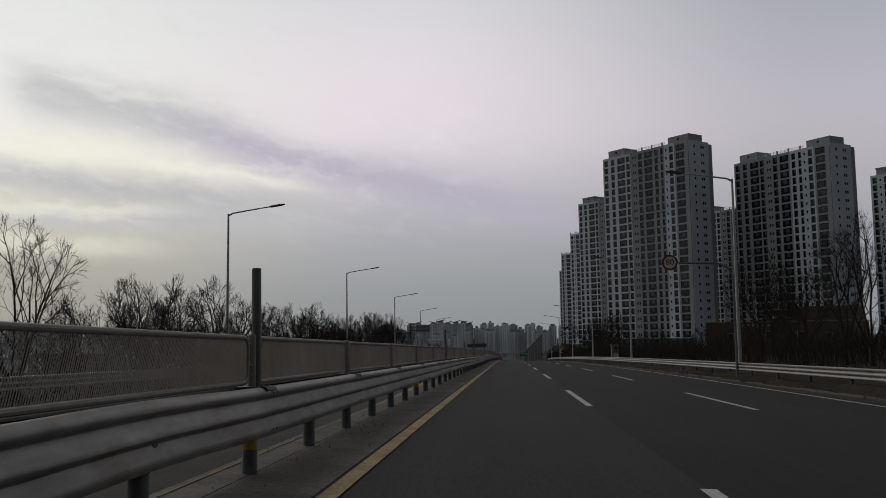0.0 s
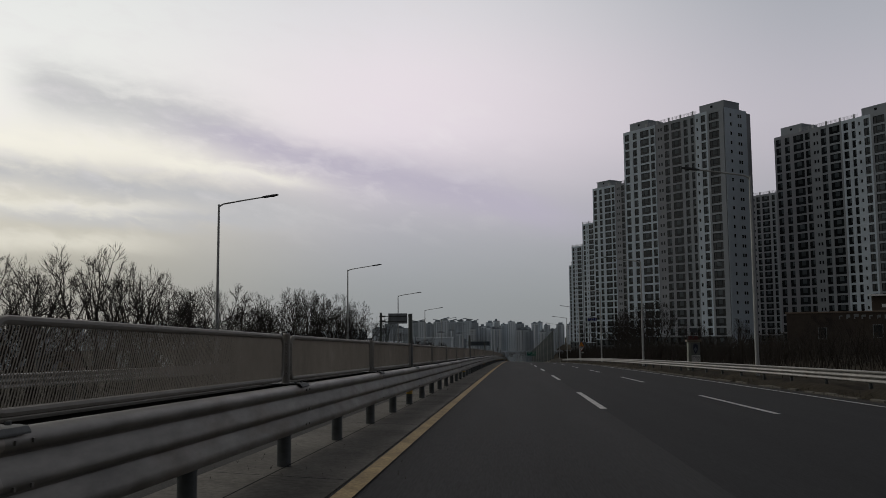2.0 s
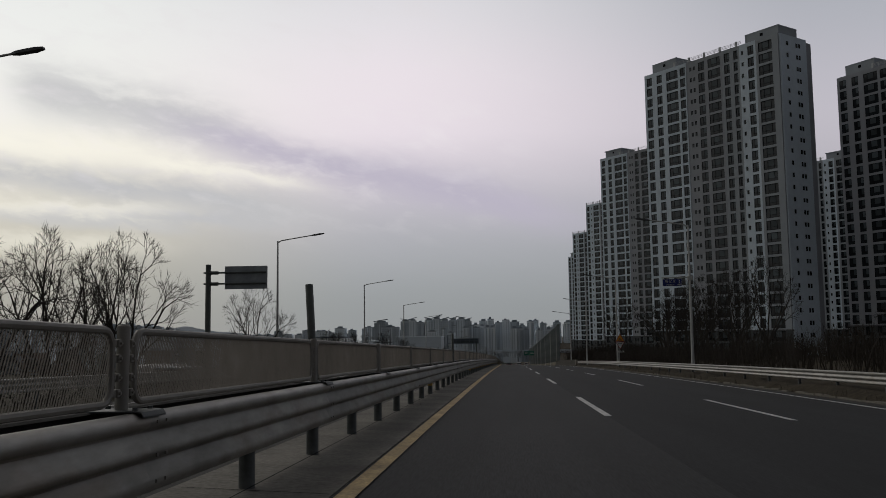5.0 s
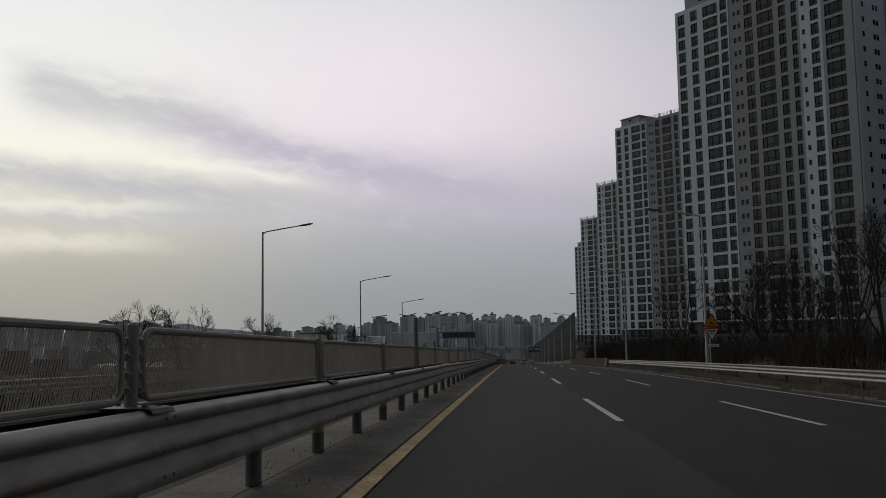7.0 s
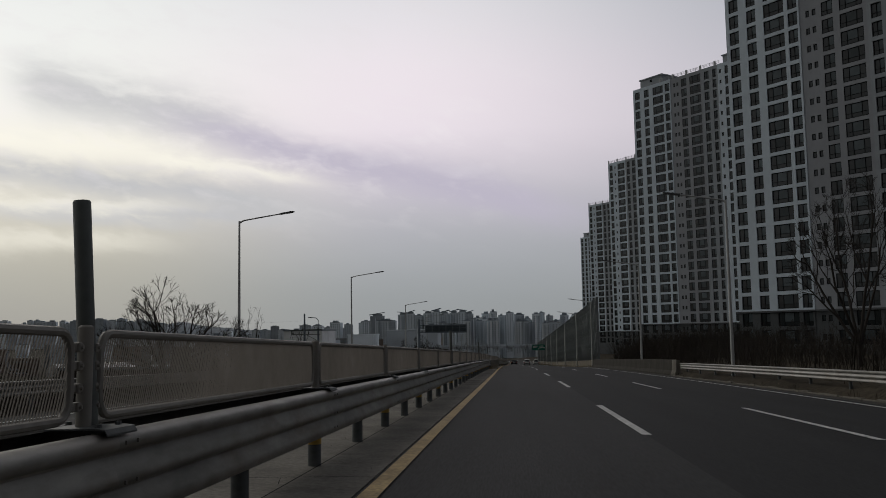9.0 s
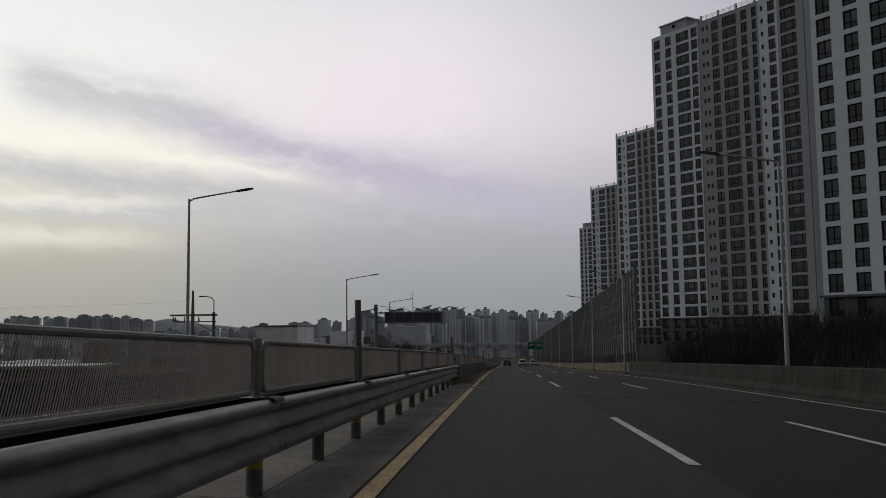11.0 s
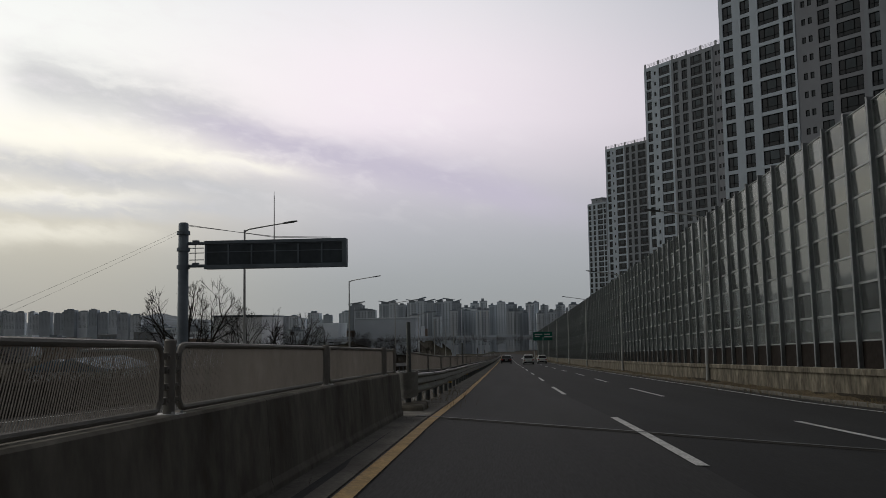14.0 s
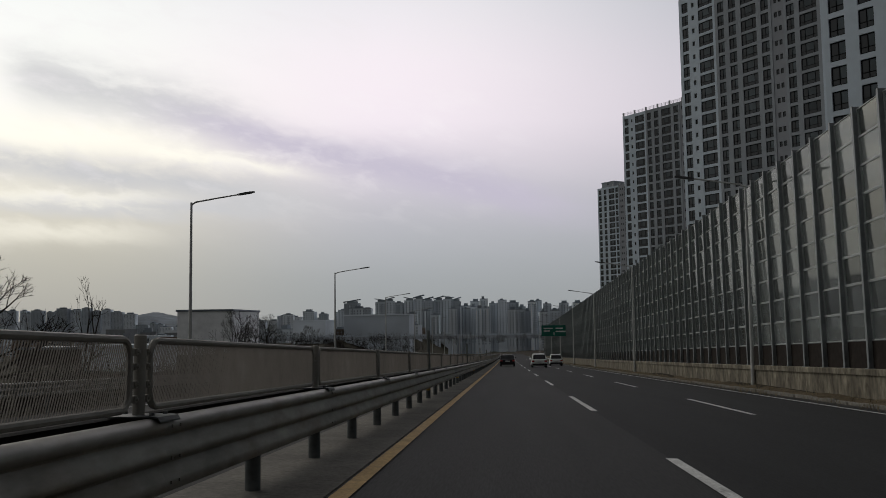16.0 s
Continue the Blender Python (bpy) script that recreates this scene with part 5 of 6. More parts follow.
def brush_band(name, x0, x1, y0, y1, count, h0, h1, material, label, seed, stems=16, ground=ground_z, thin=1.0):
    """Many thin leaning stems with side twigs, gathered in clumps."""
    r = np.random.RandomState(seed)
    n = count * stems
    c = np.repeat(np.stack([r.uniform(x0, x1, count), r.uniform(y0, y1, count)], 1), stems, 0) + r.normal(0, 0.55, (n, 2))
    hgt = np.repeat(r.uniform(h0, h1, count), stems) * r.uniform(0.45, 1.05, n)
    lean = r.normal(0, 0.32, (n, 2)) * hgt[:, None]
    z = np.array([ground(a, b) for a, b in c]) - 0.1
    w = r.uniform(0.010, 0.024, n) * (0.6 + 0.25 * hgt) * thin
    ang = r.uniform(0, math.pi, n)
    ca, sa = np.cos(ang) * w, np.sin(ang) * w
    mid = c + lean * 0.42
    top = c + lean
    verts = np.zeros((n, 7, 3))
    verts[:, 0] = np.stack([c[:, 0] - ca, c[:, 1] - sa, z], 1)
    verts[:, 1] = np.stack([c[:, 0] + ca, c[:, 1] + sa, z], 1)
    verts[:, 2] = np.stack([c[:, 0] + sa, c[:, 1] - ca, z], 1)
    verts[:, 3] = np.stack([mid[:, 0] - ca * 0.8, mid[:, 1] - sa * 0.8, z + hgt * 0.55], 1)
    verts[:, 4] = np.stack([mid[:, 0] + ca * 0.8, mid[:, 1] + sa * 0.8, z + hgt * 0.55], 1)
    verts[:, 5] = np.stack([mid[:, 0] + sa * 0.8, mid[:, 1] - ca * 0.8, z + hgt * 0.55], 1)
    verts[:, 6] = np.stack([top[:, 0], top[:, 1], z + hgt], 1)
    tri = np.array([(0, 1, 4), (0, 4, 3), (1, 2, 5), (1, 5, 4), (2, 0, 3), (2, 3, 5), (3, 4, 6), (4, 5, 6), (5, 3, 6)])
    faces = (tri[None] + 7 * np.arange(n)[:, None, None]).reshape(-1, 3)
    # two side twigs on every stem, slim and pointed
    k = 2 * n
    at_k = r.uniform(0.3, 0.85, k)
    foot = np.stack([np.repeat(c[:, 0], 2) + np.repeat(lean[:, 0], 2) * at_k * 0.9, np.repeat(c[:, 1], 2) + np.repeat(lean[:, 1], 2) * at_k * 0.9, np.repeat(z, 2) + np.repeat(hgt, 2) * at_k], 1)
    way = np.stack([r.normal(0, 0.5, k), r.normal(0, 0.5, k), r.uniform(0.25, 0.9, k)], 1) * (np.repeat(hgt, 2) * r.uniform(0.15, 0.42, k))[:, None]
    tw = np.repeat(w, 2) * 0.55
    twigs = np.stack([foot + np.stack([tw, 0 * tw, 0 * tw], 1), foot + np.stack([-0.5 * tw, 0.87 * tw, 0 * tw], 1), foot + np.stack([-0.5 * tw, -0.87 * tw, 0 * tw], 1), foot + way], 1)
    more = (np.array([(0, 1, 3), (1, 2, 3), (2, 0, 3)])[None] + 4 * np.arange(k)[:, None, None]).reshape(-1, 3) + 7 * n
    me = bpy.data.meshes.new(name)
    me.from_pydata(np.concatenate([verts.reshape(-1, 3), twigs.reshape(-1, 3)]).tolist(), [], np.concatenate([faces, more]).tolist())
    me.materials.append(material)
    tagged(put(name, me), label, "brush", kind="stuff")


brush_band("thicket", 13.0, 22.0, -20, 312, 900, 1.3, 2.7, BRUSH, "dense dead brown thicket behind the guard rail", 3)
brush_band("thicket", 22.0, 40.0, -10, 330, 480, 1.5, 3.0, BRUSH, "dense dead brown thicket behind the guard rail", 4, stems=11)
brush_band("thicket", -30.0, -18.0, -20, 175, 420, 1.2, 2.6, BRUSH, "brown undergrowth below the leafless trees", 6)
brush_band("thicket", -16.3, -13.3, 300, 420, 420, 1.3, 2.3, BRUSH, "brown undergrowth beside the opposite road", 28, stems=14)
brush_band("thicket", -16.4, -13.2, 178, 248, 230, 1.0, 2.0, BRUSH, "brown undergrowth beside the opposite road", 29, stems=13)
brush_band("thicket", -17.6, -13.2, -20, 178, 330, 0.4, 1.2, BRUSH, "brown undergrowth below the leafless trees", 18)
brush_band("median_litter", -2.75, -2.15, -6, 266, 90, 0.02, 0.09, BRUSH, "dead weeds and litter at the feet of the rail posts", 19, stems=14, ground=lambda a, b: surface(a, b) + 0.08, thin=0.35)
brush_band("dry_grass", -28.0, -13.0, 150, 520, 360, 0.5, 1.6, BRUSH, "brown dead grass on the slope beside the road", 8)
brush_band("verge_brush", 10.75, 12.6, -20, 248, 1100, 0.12, 0.34, BRUSH, "dark dead grass and brush under the guard rail", 17, stems=12, ground=lambda a, b: surface(a, b) + 0.16, thin=0.6)
brush_band("dry_weeds", 10.2, 11.0, -10, 248, 170, 0.12, 0.38, DRY_GRASS, "dry weeds at the foot of the guard rail", 9, stems=14, ground=lambda a, b: surface(a, b) - 0.02, thin=0.5)
brush_band("dry_weeds", 10.4, 11.42, 312, 560, 330, 0.10, 0.36, DRY_GRASS, "dry weeds along the foot of the concrete wall", 10, stems=14, ground=lambda a, b: surface(a, b) + 0.10)
brush_band("green_weeds", 10.3, 11.3, 312, 480, 120, 0.06, 0.20, EVERGREEN, "low dull green weeds at the foot of the wall", 15, stems=22, ground=lambda a, b: surface(a, b) + 0.06)
brush_band("thicket", 13.2, 30.0, 284, 309, 240, 2.6, 4.4, BRUSH, "tall dead brown thicket below the apartment towers", 16, stems=22)
brush_band("dry_weeds", -3.0, -2.1, 267.8, 272.6, 34, 0.3, 0.95, DRY_GRASS, "tall dry weeds in the gap of the median", 12, stems=26, ground=lambda a, b: surface(a, b), thin=0.3)
brush_band("dry_weeds", -2.45, -2.15, 273, 318, 34, 0.05, 0.2, BRUSH, "dead weeds at the foot of the barrier", 13, stems=16, ground=lambda a, b: surface(a, b), thin=0.3)
brush_band("dry_weeds", -2.7, -2.1, 318.5, 332, 26, 0.15, 0.5, DRY_GRASS, "dry grass under the start of the rail", 14, stems=24, ground=lambda a, b: surface(a, b), thin=0.3)


# ---------------- signs ----------------
def disc(shape, r, y, n=40, mi=0, t=0.02):
    return shape.loft([[(r * math.cos(2 * math.pi * k / n), yy, r * math.sin(2 * math.pi * k / n)) for k in range(n)] for yy in (y, y - t)], mi)


def words(text, size, material, parent, m, label="", depth=0.004):
    c = bpy.data.curves.new("lettering", "FONT")
    c.body, c.size, c.align_x, c.align_y, c.extrude = text, size, "CENTER", "CENTER", depth
    tmp = bpy.data.objects.new("lettering", c)
    scene.collection.objects.link(tmp)
    dg = bpy.context.evaluated_depsgraph_get()
    me = bpy.data.meshes.new_from_object(tmp.evaluated_get(dg))
    bpy.data.objects.remove(tmp)
    me.materials.clear()
    me.materials.append(material)
    return put("lettering", me, parent, m, label)


UPRIGHT = Euler((radians(90), 0, 0)).to_matrix().to_4x4()


def speed_sign(x, y):
    t = thing("speed_limit_sign", Matrix.Translation((x, y, surface(x, y))), "round white speed limit sign with dark ring on a bent arm", "road sign")
    s = Shape().tube([(0, 0, -0.3), (0, 0, 4.9), (-0.25, 0, 5.35), (-0.7, 0, 5.55), (-2.55, 0, 5.6)], [0.07, 0.06, 0.055, 0.05, 0.045], 12)
    part("post", s, SIGN_STEEL, t, smooth=True)
    m = Matrix.Translation((-2.95, -0.08, 5.62))
    rim = disc(Shape(), 0.375, 0.0)
    b = part("sign_plate", rim, SIGN_RED, t, "dark red ring", m=m)
    f = disc(Shape(), 0.285, -0.021, t=0.006)
    part("sign_face", f, SIGN_WHITE, b, "white disc")
    words("80", 0.40, SIGN_BLACK, b, Matrix.Translation((0, -0.03, 0)) @ UPRIGHT, "black numerals")


speed_sign(10.75, 43.4)


def warning_sign(x, y):
    t = thing("warning_sign", Matrix.Translation((x, y, surface(x, y))), "amber triangular warning sign over a white inverted triangle", "road sign")
    post = Shape().tube([(0, 0, -0.3), (0, 0, 3.4)], 0.038, 10)
    part("post", post, LAMP_STEEL, t, smooth=True)

    def tri(cx, cz, w, h, up, y0, y1):
        pts = [(cx - w / 2, cz), (cx + w / 2, cz), (cx, cz + h if up else cz - h)]
        if not up:
            pts = pts[::-1]
        return Shape().loft([[(a, y0, b) for a, b in pts], [(a, y1, b) for a, b in pts]])

    p = part("warning_plate", tri(0.12, 2.90, 0.98, 0.82, True, -0.05, -0.07), SIGN_RED, t, "dark red border")
    part("warning_face", tri(0.12, 2.95, 0.80, 0.67, True, -0.072, -0.078), SIGN_AMBER, p, "amber sheet")
    g = Shape()
    g.box(-0.04, -0.086, 3.10, 0.28, -0.079, 3.14)
    g.box(0.03, -0.086, 3.15, 0.17, -0.079, 3.22)
    g.box(-0.10, -0.086, 3.00, 0.32, -0.079, 3.03)
    part("pictogram", g, SIGN_BLACK, p, "black pictogram")
    q = part("notice_plate", tri(0.12, 2.86, 0.92, 0.78, False, -0.05, -0.07), SIGN_RED, t, "dark red border")
    part("notice_face", tri(0.12, 2.81, 0.74, 0.62, False, -0.072, -0.078), SIGN_WHITE, q, "white sheet")
    bars = Shape()
    for i in range(3):
        bars.box(-0.06 + 0.13 * i, -0.086, 2.63, 0.03 + 0.13 * i, -0.079, 2.73)
    for i in range(3):
        bars.box(-0.01 + 0.09 * i, -0.086, 2.50, 0.05 + 0.09 * i, -0.079, 2.56)
    part("lettering", bars, SIGN_BLACK, q)
    d = Shape().box(-0.12, -0.07, 1.78, 0.50, -0.045, 1.94, c=0.004)
    e = part("distance_plate", d, SIGN_WHITE, t)
    bars = Shape()
    for i in range(4):
        bars.box(-0.05 + 0.12 * i, -0.076, 1.82, 0.02 + 0.12 * i, -0.0705, 1.90)
    part("lettering", bars, SIGN_BLACK, e)


warning_sign(11.5, 197.9)


def camera_booth(x, y):
    """A small roadside box with a police-style shield and a beacon bar."""
    z = grade(y) - 0.2
    t = thing("enforcement_booth", Matrix.Translation((x - 0.62, y, z)) @ Matrix.Diagonal((0.45, 0.36, 1, 1)), "pale green-grey roadside booth with white notice and beacon bar", "booth")
    s = Shape().box(-0.85, -0.8, 0, 0.85, 0.8, 2.05, c=0.02)
    body = part("body", s, mat("pale_green_booth_paint", (0.24, 0.25, 0.21), 0.6, grain=5, amount=0.08, coarse=0.8), t)
    panel = Shape().box(-0.45, -0.815, 0.3, 0.84, -0.802, 1.98)
    part("front_panel", panel, mat("grey_booth_panel", (0.16, 0.165, 0.16), 0.6, grain=5, amount=0.1), body)
    roof = Shape().box(-1.05, -1.0, 2.05, 1.05, 1.0, 2.20, c=0.03)
    part("roof", roof, mat("tan_booth_roof", (0.17, 0.14, 0.105), 0.7, grain=5, amount=0.1), t)
    sh = [(-0.32, 1.86), (0.0, 1.92), (0.32, 1.86), (0.34, 1.6), (0.22, 1.38), (0.0, 1.26), (-0.22, 1.38), (-0.34, 1.6)]
    e = Shape().loft([[(a + 0.18, -0.818, b) for a, b in sh], [(a + 0.18, -0.826, b) for a, b in sh]][::-1])
    part("emblem", e, SIGN_BLUE, body, "dark shield emblem")
    k = Shape()
    k.box(-0.04, -0.834, 1.5, 0.40, -0.827, 1.62)
    k.box(0.12, -0.834, 1.38, 0.24, -0.827, 1.74)
    part("emblem_mark", k, SIGN_STEEL, body)
    nt = Shape().box(-0.43, -0.83, 0.74, 0.82, -0.816, 1.18)
    notice = part("notice", nt, SIGN_WHITE, body, "white notice board")
    words("\uc548\uc804\uc6b4\uc804", 0.30, SIGN_BLUE, notice, Matrix.Translation((0.19, -0.834, 0.96)) @ UPRIGHT, "dark blue lettering")
    low = Shape()
    for i in range(4):
        low.box(-0.2 + 0.2 * i, -0.823, 0.46, -0.06 + 0.2 * i, -0.816, 0.60)
    part("lettering", low, DRY_GRASS, body)
    bar = Shape()
    bar.box(-0.75, -0.25, 2.20, 0.75, 0.25, 2.30, c=0.02)
    for i in range(2):
        bar.tube([(-0.7 + i * 0.8, 0, 2.36), (-0.1 + i * 0.8, 0, 2.36)], 0.09, 10)
    part("beacon_bar", bar, mat("dark_red_beacon_lens", (0.075, 0.018, 0.016), 0.5, grain=8, amount=0.2), t, "dull red beacon bar")
    pan = Shape()
    pan.tube([(0.1, 0, 2.3), (0.1, 0, 2.75)], 0.04, 8)
    pan.add([(-0.5, -0.35, 2.72), (0.7, -0.35, 2.72), (0.7, 0.3, 2.98), (-0.5, 0.3, 2.98), (-0.5, -0.34, 2.69), (0.7, -0.34, 2.69), (0.7, 0.31, 2.95), (-0.5, 0.31, 2.95)],
            [(0, 1, 2, 3), (7, 6, 5, 4), (0, 4, 5, 1), (1, 5, 6, 2), (2, 6, 7, 3), (3, 7, 4, 0)])
    part("solar_panel", pan, SIGN_BLACK, t)


camera_booth(12.6, 102.4)


def message_board(y):
    """The back of a wide sign on a mast with two brackets."""
    x = -16.35
    z = surface(x, y) + 0.15
    t = thing("message_sign", Matrix.Translation((x, y, z)), "wide dark electronic message sign on a thick steel mast", "road sign")
    s = Shape().tube([(0, 0, -1.0), (0, 0, 8.3), (0, 0, 8.38)], [0.29, 0.25, 0.2], 20)
    mast = part("mast", s, SIGN_STEEL, t, smooth=True)
    for zz in (7.85, 7.0, 6.1):
        part("collar", Shape().tube([(0, 0, zz - 0.09), (0, 0, zz + 0.09)], 0.33, 16), SIGN_STEEL, mast, smooth=True)
    arms = Shape()
    for zz in (7.3, 6.15):
        arms.tube([(0.2, 0, zz), (1.2, 0, zz)], 0.085, 10)
        arms.box(0.5, -0.12, zz - 0.06, 0.8, 0.12, zz + 0.16, c=0.01)
    for zz in (6.45, 6.8, 7.05):
        arms.tube([(0.35, -0.1, zz), (1.1, -0.1, zz)], 0.025, 6)
    arms.tube([(0.65, -0.1, 6.2), (0.65, -0.1, 7.2)], 0.02, 6)
    part("bracket", arms, SIGN_STEEL, t, smooth=True)
    b = Shape()
    b.box(1.1, 0.0, 5.98, 8.40, 0.5, 7.42, c=0.02)
    case = part("case", b, SIGN_STEEL, t)
    back = Shape().box(1.22, -0.02, 6.20, 8.18, 0.0, 7.20)
    part("rear_panel", back, PANEL_SLATE, case, "black rear panel")
    for i in range(5):
        u = Shape()
        u.box(2.35 + i * 1.2 - 0.035, -0.06, 6.20, 2.35 + i * 1.2 + 0.045, -0.02, 7.20)
        part("rib", u, SIGN_STEEL, case)
    fr = Shape()
    fr.box(1.1, -0.10, 7.25, 8.40, 0.0, 7.42, c=0.01)
    fr.box(1.1, -0.10, 5.98, 8.40, 0.0, 6.16, c=0.01)
    fr.box(8.20, -0.10, 6.16, 8.40, 0.0, 7.25)
    fr.box(1.22, -0.045, 6.82, 8.2, -0.021, 6.86)
    part("rear_frame", fr, SIGN_STEEL, case)
    ant = Shape().tube([(4.66, 0.2, 7.4), (4.66, 0.2, 9.6), (4.66, 0.2, 9.9)], [0.03, 0.02, 0.008], 6)
    part("antenna", ant, LAMP_STEEL, t)
    w = Shape()
    for k, (za, zb) in enumerate(((8.3, 7.5), (8.25, 7.45))):
        w.tube([(0, 0.05 * k, za), (2.6, 0.1, za - 0.42 + 0.05 * k), (4.66, 0.2, zb + 0.1), (7.6, 0.2, zb)], 0.012, 4)
    part("cable", w, SIGN_BLACK, t)
    bx = Shape().box(-0.4, -0.5, 1.2, 0.3, -0.26, 2.1, c=0.02)
    part("control_box", bx, SIGN_STEEL, t)


message_board(343.3)


def guide_sign_back(y):
    x = -16.2
    t = thing("guide_sign", Matrix.Translation((x, y, grade(y) - 0.3)), "bare metal back of a guide sign on a dark steel mast", "road sign")
    s = Shape().tube([(0, 0, -1.5), (0, 0, 6.6)], [0.17, 0.14], 14)
    part("mast", s, DARK_POLE, t, smooth=True)
    a = Shape()
    for z in (6.15, 5.55):
        a.tube([(-0.25, 0, z), (3.2, 0, z)], 0.05, 8)
        a.tube([(0.1, 0, z), (0.55, 0, z)], 0.10, 8)
    part("bracket", a, DARK_POLE, t, smooth=True)
    b = Shape().box(0.9, 0.06, 5.25, 3.25, 0.10, 6.5, c=0.01)
    part("sign_plate", b, SIGN_BACK, t)


guide_sign_back(150.3)


def green_gantry(x, y):
    t = thing("direction_sign", Matrix.Translation((x, y, surface(x, y))), "green direction sign on an arm over the road", "road sign")
    s = Shape().tube([(0, 0, -0.5), (0, 0, 7.4)], [0.2, 0.16], 14)
    part("mast", s, LAMP_STEEL, t, smooth=True)
    a = Shape()
    for z in (7.0, 6.0):
        a.tube([(0, 0, z), (-6.2, 0, z)], 0.08, 8)
    part("arm", a, LAMP_STEEL, t)
    b = Shape().box(-6.3, -0.16, 5.3, -0.5, -0.10, 7.4, c=0.02)
    p = part("sign_plate", b, SIGN_GREEN, t, "green sheet")
    f = Shape()
    for u, v, w in ((-5.9, 6.8, 1.8), (-3.6, 6.8, 1.4), (-5.9, 6.3, 1.2), (-3.6, 6.2, 1.9), (-1.5, 6.5, 0.6)):
        f.box(u, -0.175, v - 0.12, u + w, -0.161, v + 0.12)
    f.box(-4.0, -0.175, 5.5, -3.85, -0.161, 6.1)
    part("lettering", f, SIGN_WHITE, p)


green_gantry(13.2, 520)


def road_name_sign(y):
    """A blue plate hung from a short arm on a lamp pole."""
    x = 11.35
    z = surface(x, y)
    t = thing("road_name_sign", Matrix.Translation((x, y - 0.06, z)), "blue road name plate with white lettering hung on a lamp pole", "road sign")
    part("arm", Shape().tube([(0.0, 0, 6.16), (-0.3, 0, 6.20), (-1.75, 0, 6.20)], [0.05, 0.035, 0.03], 8), LAMP_STEEL, t, smooth=True)
    part("clamp", Shape().box(-0.16, -0.05, 6.04, 0.16, 0.14, 6.28, c=0.02), LAMP_STEEL, t)
    rim = part("sign_plate", Shape().box(-1.70, -0.03, 5.66, -0.50, 0.0, 6.12, c=0.008), SIGN_WHITE, t, "thin white rim")
    part("sign_face", Shape().box(-1.68, -0.036, 5.68, -0.52, -0.0305, 6.10), ROAD_BLUE, rim, "deep blue sheet")
    words("\ud0dc \uc7a5 \ub85c", 0.20, SIGN_WHITE, rim, Matrix.Translation((-1.22, -0.041, 5.96)) @ UPRIGHT, "white lettering")
    words("Taejang-ro", 0.13, SIGN_WHITE, rim, Matrix.Translation((-1.22, -0.041, 5.77)) @ UPRIGHT, "white lettering")
    bars = Shape()
    for u, v in ((-0.66, 6.00), (-0.66, 5.90), (-0.75, 5.77), (-0.66, 5.77), (-0.57, 5.77)):
        bars.box(u - 0.03, -0.042, v - 0.035, u + 0.03, -0.037, v + 0.035)
    part("lettering", bars, SIGN_WHITE, rim)


road_name_sign(159.4)


# ---------------- utility poles beside the opposite road ----------------
def utility_pole(x, y):
    t = thing("utility_pole", Matrix.Translation((x, y, ground_z(x, y))), "concrete twin utility pole with crossarms, insulators and lamp arm", "utility pole")
    g = -ground_z(x, y) + grade(y)
    s = Shape().tube([(0, 0, -0.5), (0, 0, g + 5.6), (0, 0, g + 8.0)], [0.2, 0.17, 0.10], 12)
    part("pole", s, SIGN_STEEL, t, smooth=True)
    s = Shape().tube([(1.9, 0.5, -0.5), (1.9, 0.5, g + 5.9)], [0.17, 0.14], 12)
    part("pole", s, SIGN_STEEL, t, smooth=True)
    a = Shape()
    a.box(-2.2, -0.08, g + 5.55, 2.4, 0.08, g + 5.72)
    a.box(-1.8, -0.06, g + 4.95, 2.3, 0.06, g + 5.05)
    a.tube([(0.2, 0, g + 5.0), (1.9, 0.4, g + 4.0)], 0.04, 6)
    part("crossarm", a, DARK_POLE, t)
    lam = Shape().tube([(1.9, 0.5, g + 5.8), (1.9, 0.5, g + 7.0), (1.6, 0.5, g + 7.35), (0.9, 0.5, g + 7.45)], 0.05, 8)
    part("lamp_arm", lam, SIGN_STEEL, t, smooth=True)
    hd = Shape().box(0.45, 0.4, g + 7.38, 0.95, 0.6, g + 7.5, c=0.02)
    part("lamp_head", hd, LAMP_HEAD, t)
    for u in (-1.9, -1.7, -0.8, 0.6):
        ins = Shape().tube([(u, 0, g + 5.5), (u, 0, g + 5.3), (u, 0, g + 5.28), (u, 0, g + 5.0)], [0.05, 0.05, 0.09, 0.07], 8)
        part("insulator", ins, DARK_POLE, t)
    w = Shape()
    for u, v in ((-1.9, -0.7), (-1.6, -0.2), (-0.7, 0.3), (0.6, 0.1)):
        w.tube([(u, 0, g + 5.0), (u - 0.3, 0.1, g + 4.3), (v, 0.2, g + 3.0)], 0.018, 4)
    part("drop_cable", w, DARK_POLE, t)


utility_pole(-30.0, 315.4)


def overhead_wire(a, b, sag):
    s = Shape()
    pts = [Vector(a).lerp(Vector(b), k / 12) - Vector((0, 0, sag * 4 * (k / 12) * (1 - k / 12))) for k in range(13)]
    s.tube(pts, 0.0045, 4)
    tagged(put("overhead_wire", s.mesh("overhead_wire", DARK_POLE)), "thin black overhead wire hung between poles", "wire", "overhead wires")


for k in range(2):
    overhead_wire((-16.4, 343.3, surface(-16.4, 343.3) + 8.2 - 0.15 * k), (-22.5 - 0.5 * k, 326.5, grade(326) + 0.6 - 0.6 * k), 0.1)
overhead_wire((-30, 315.4, grade(316) + 7.0), (-75, 310, grade(316) + 6.4), 0.3)


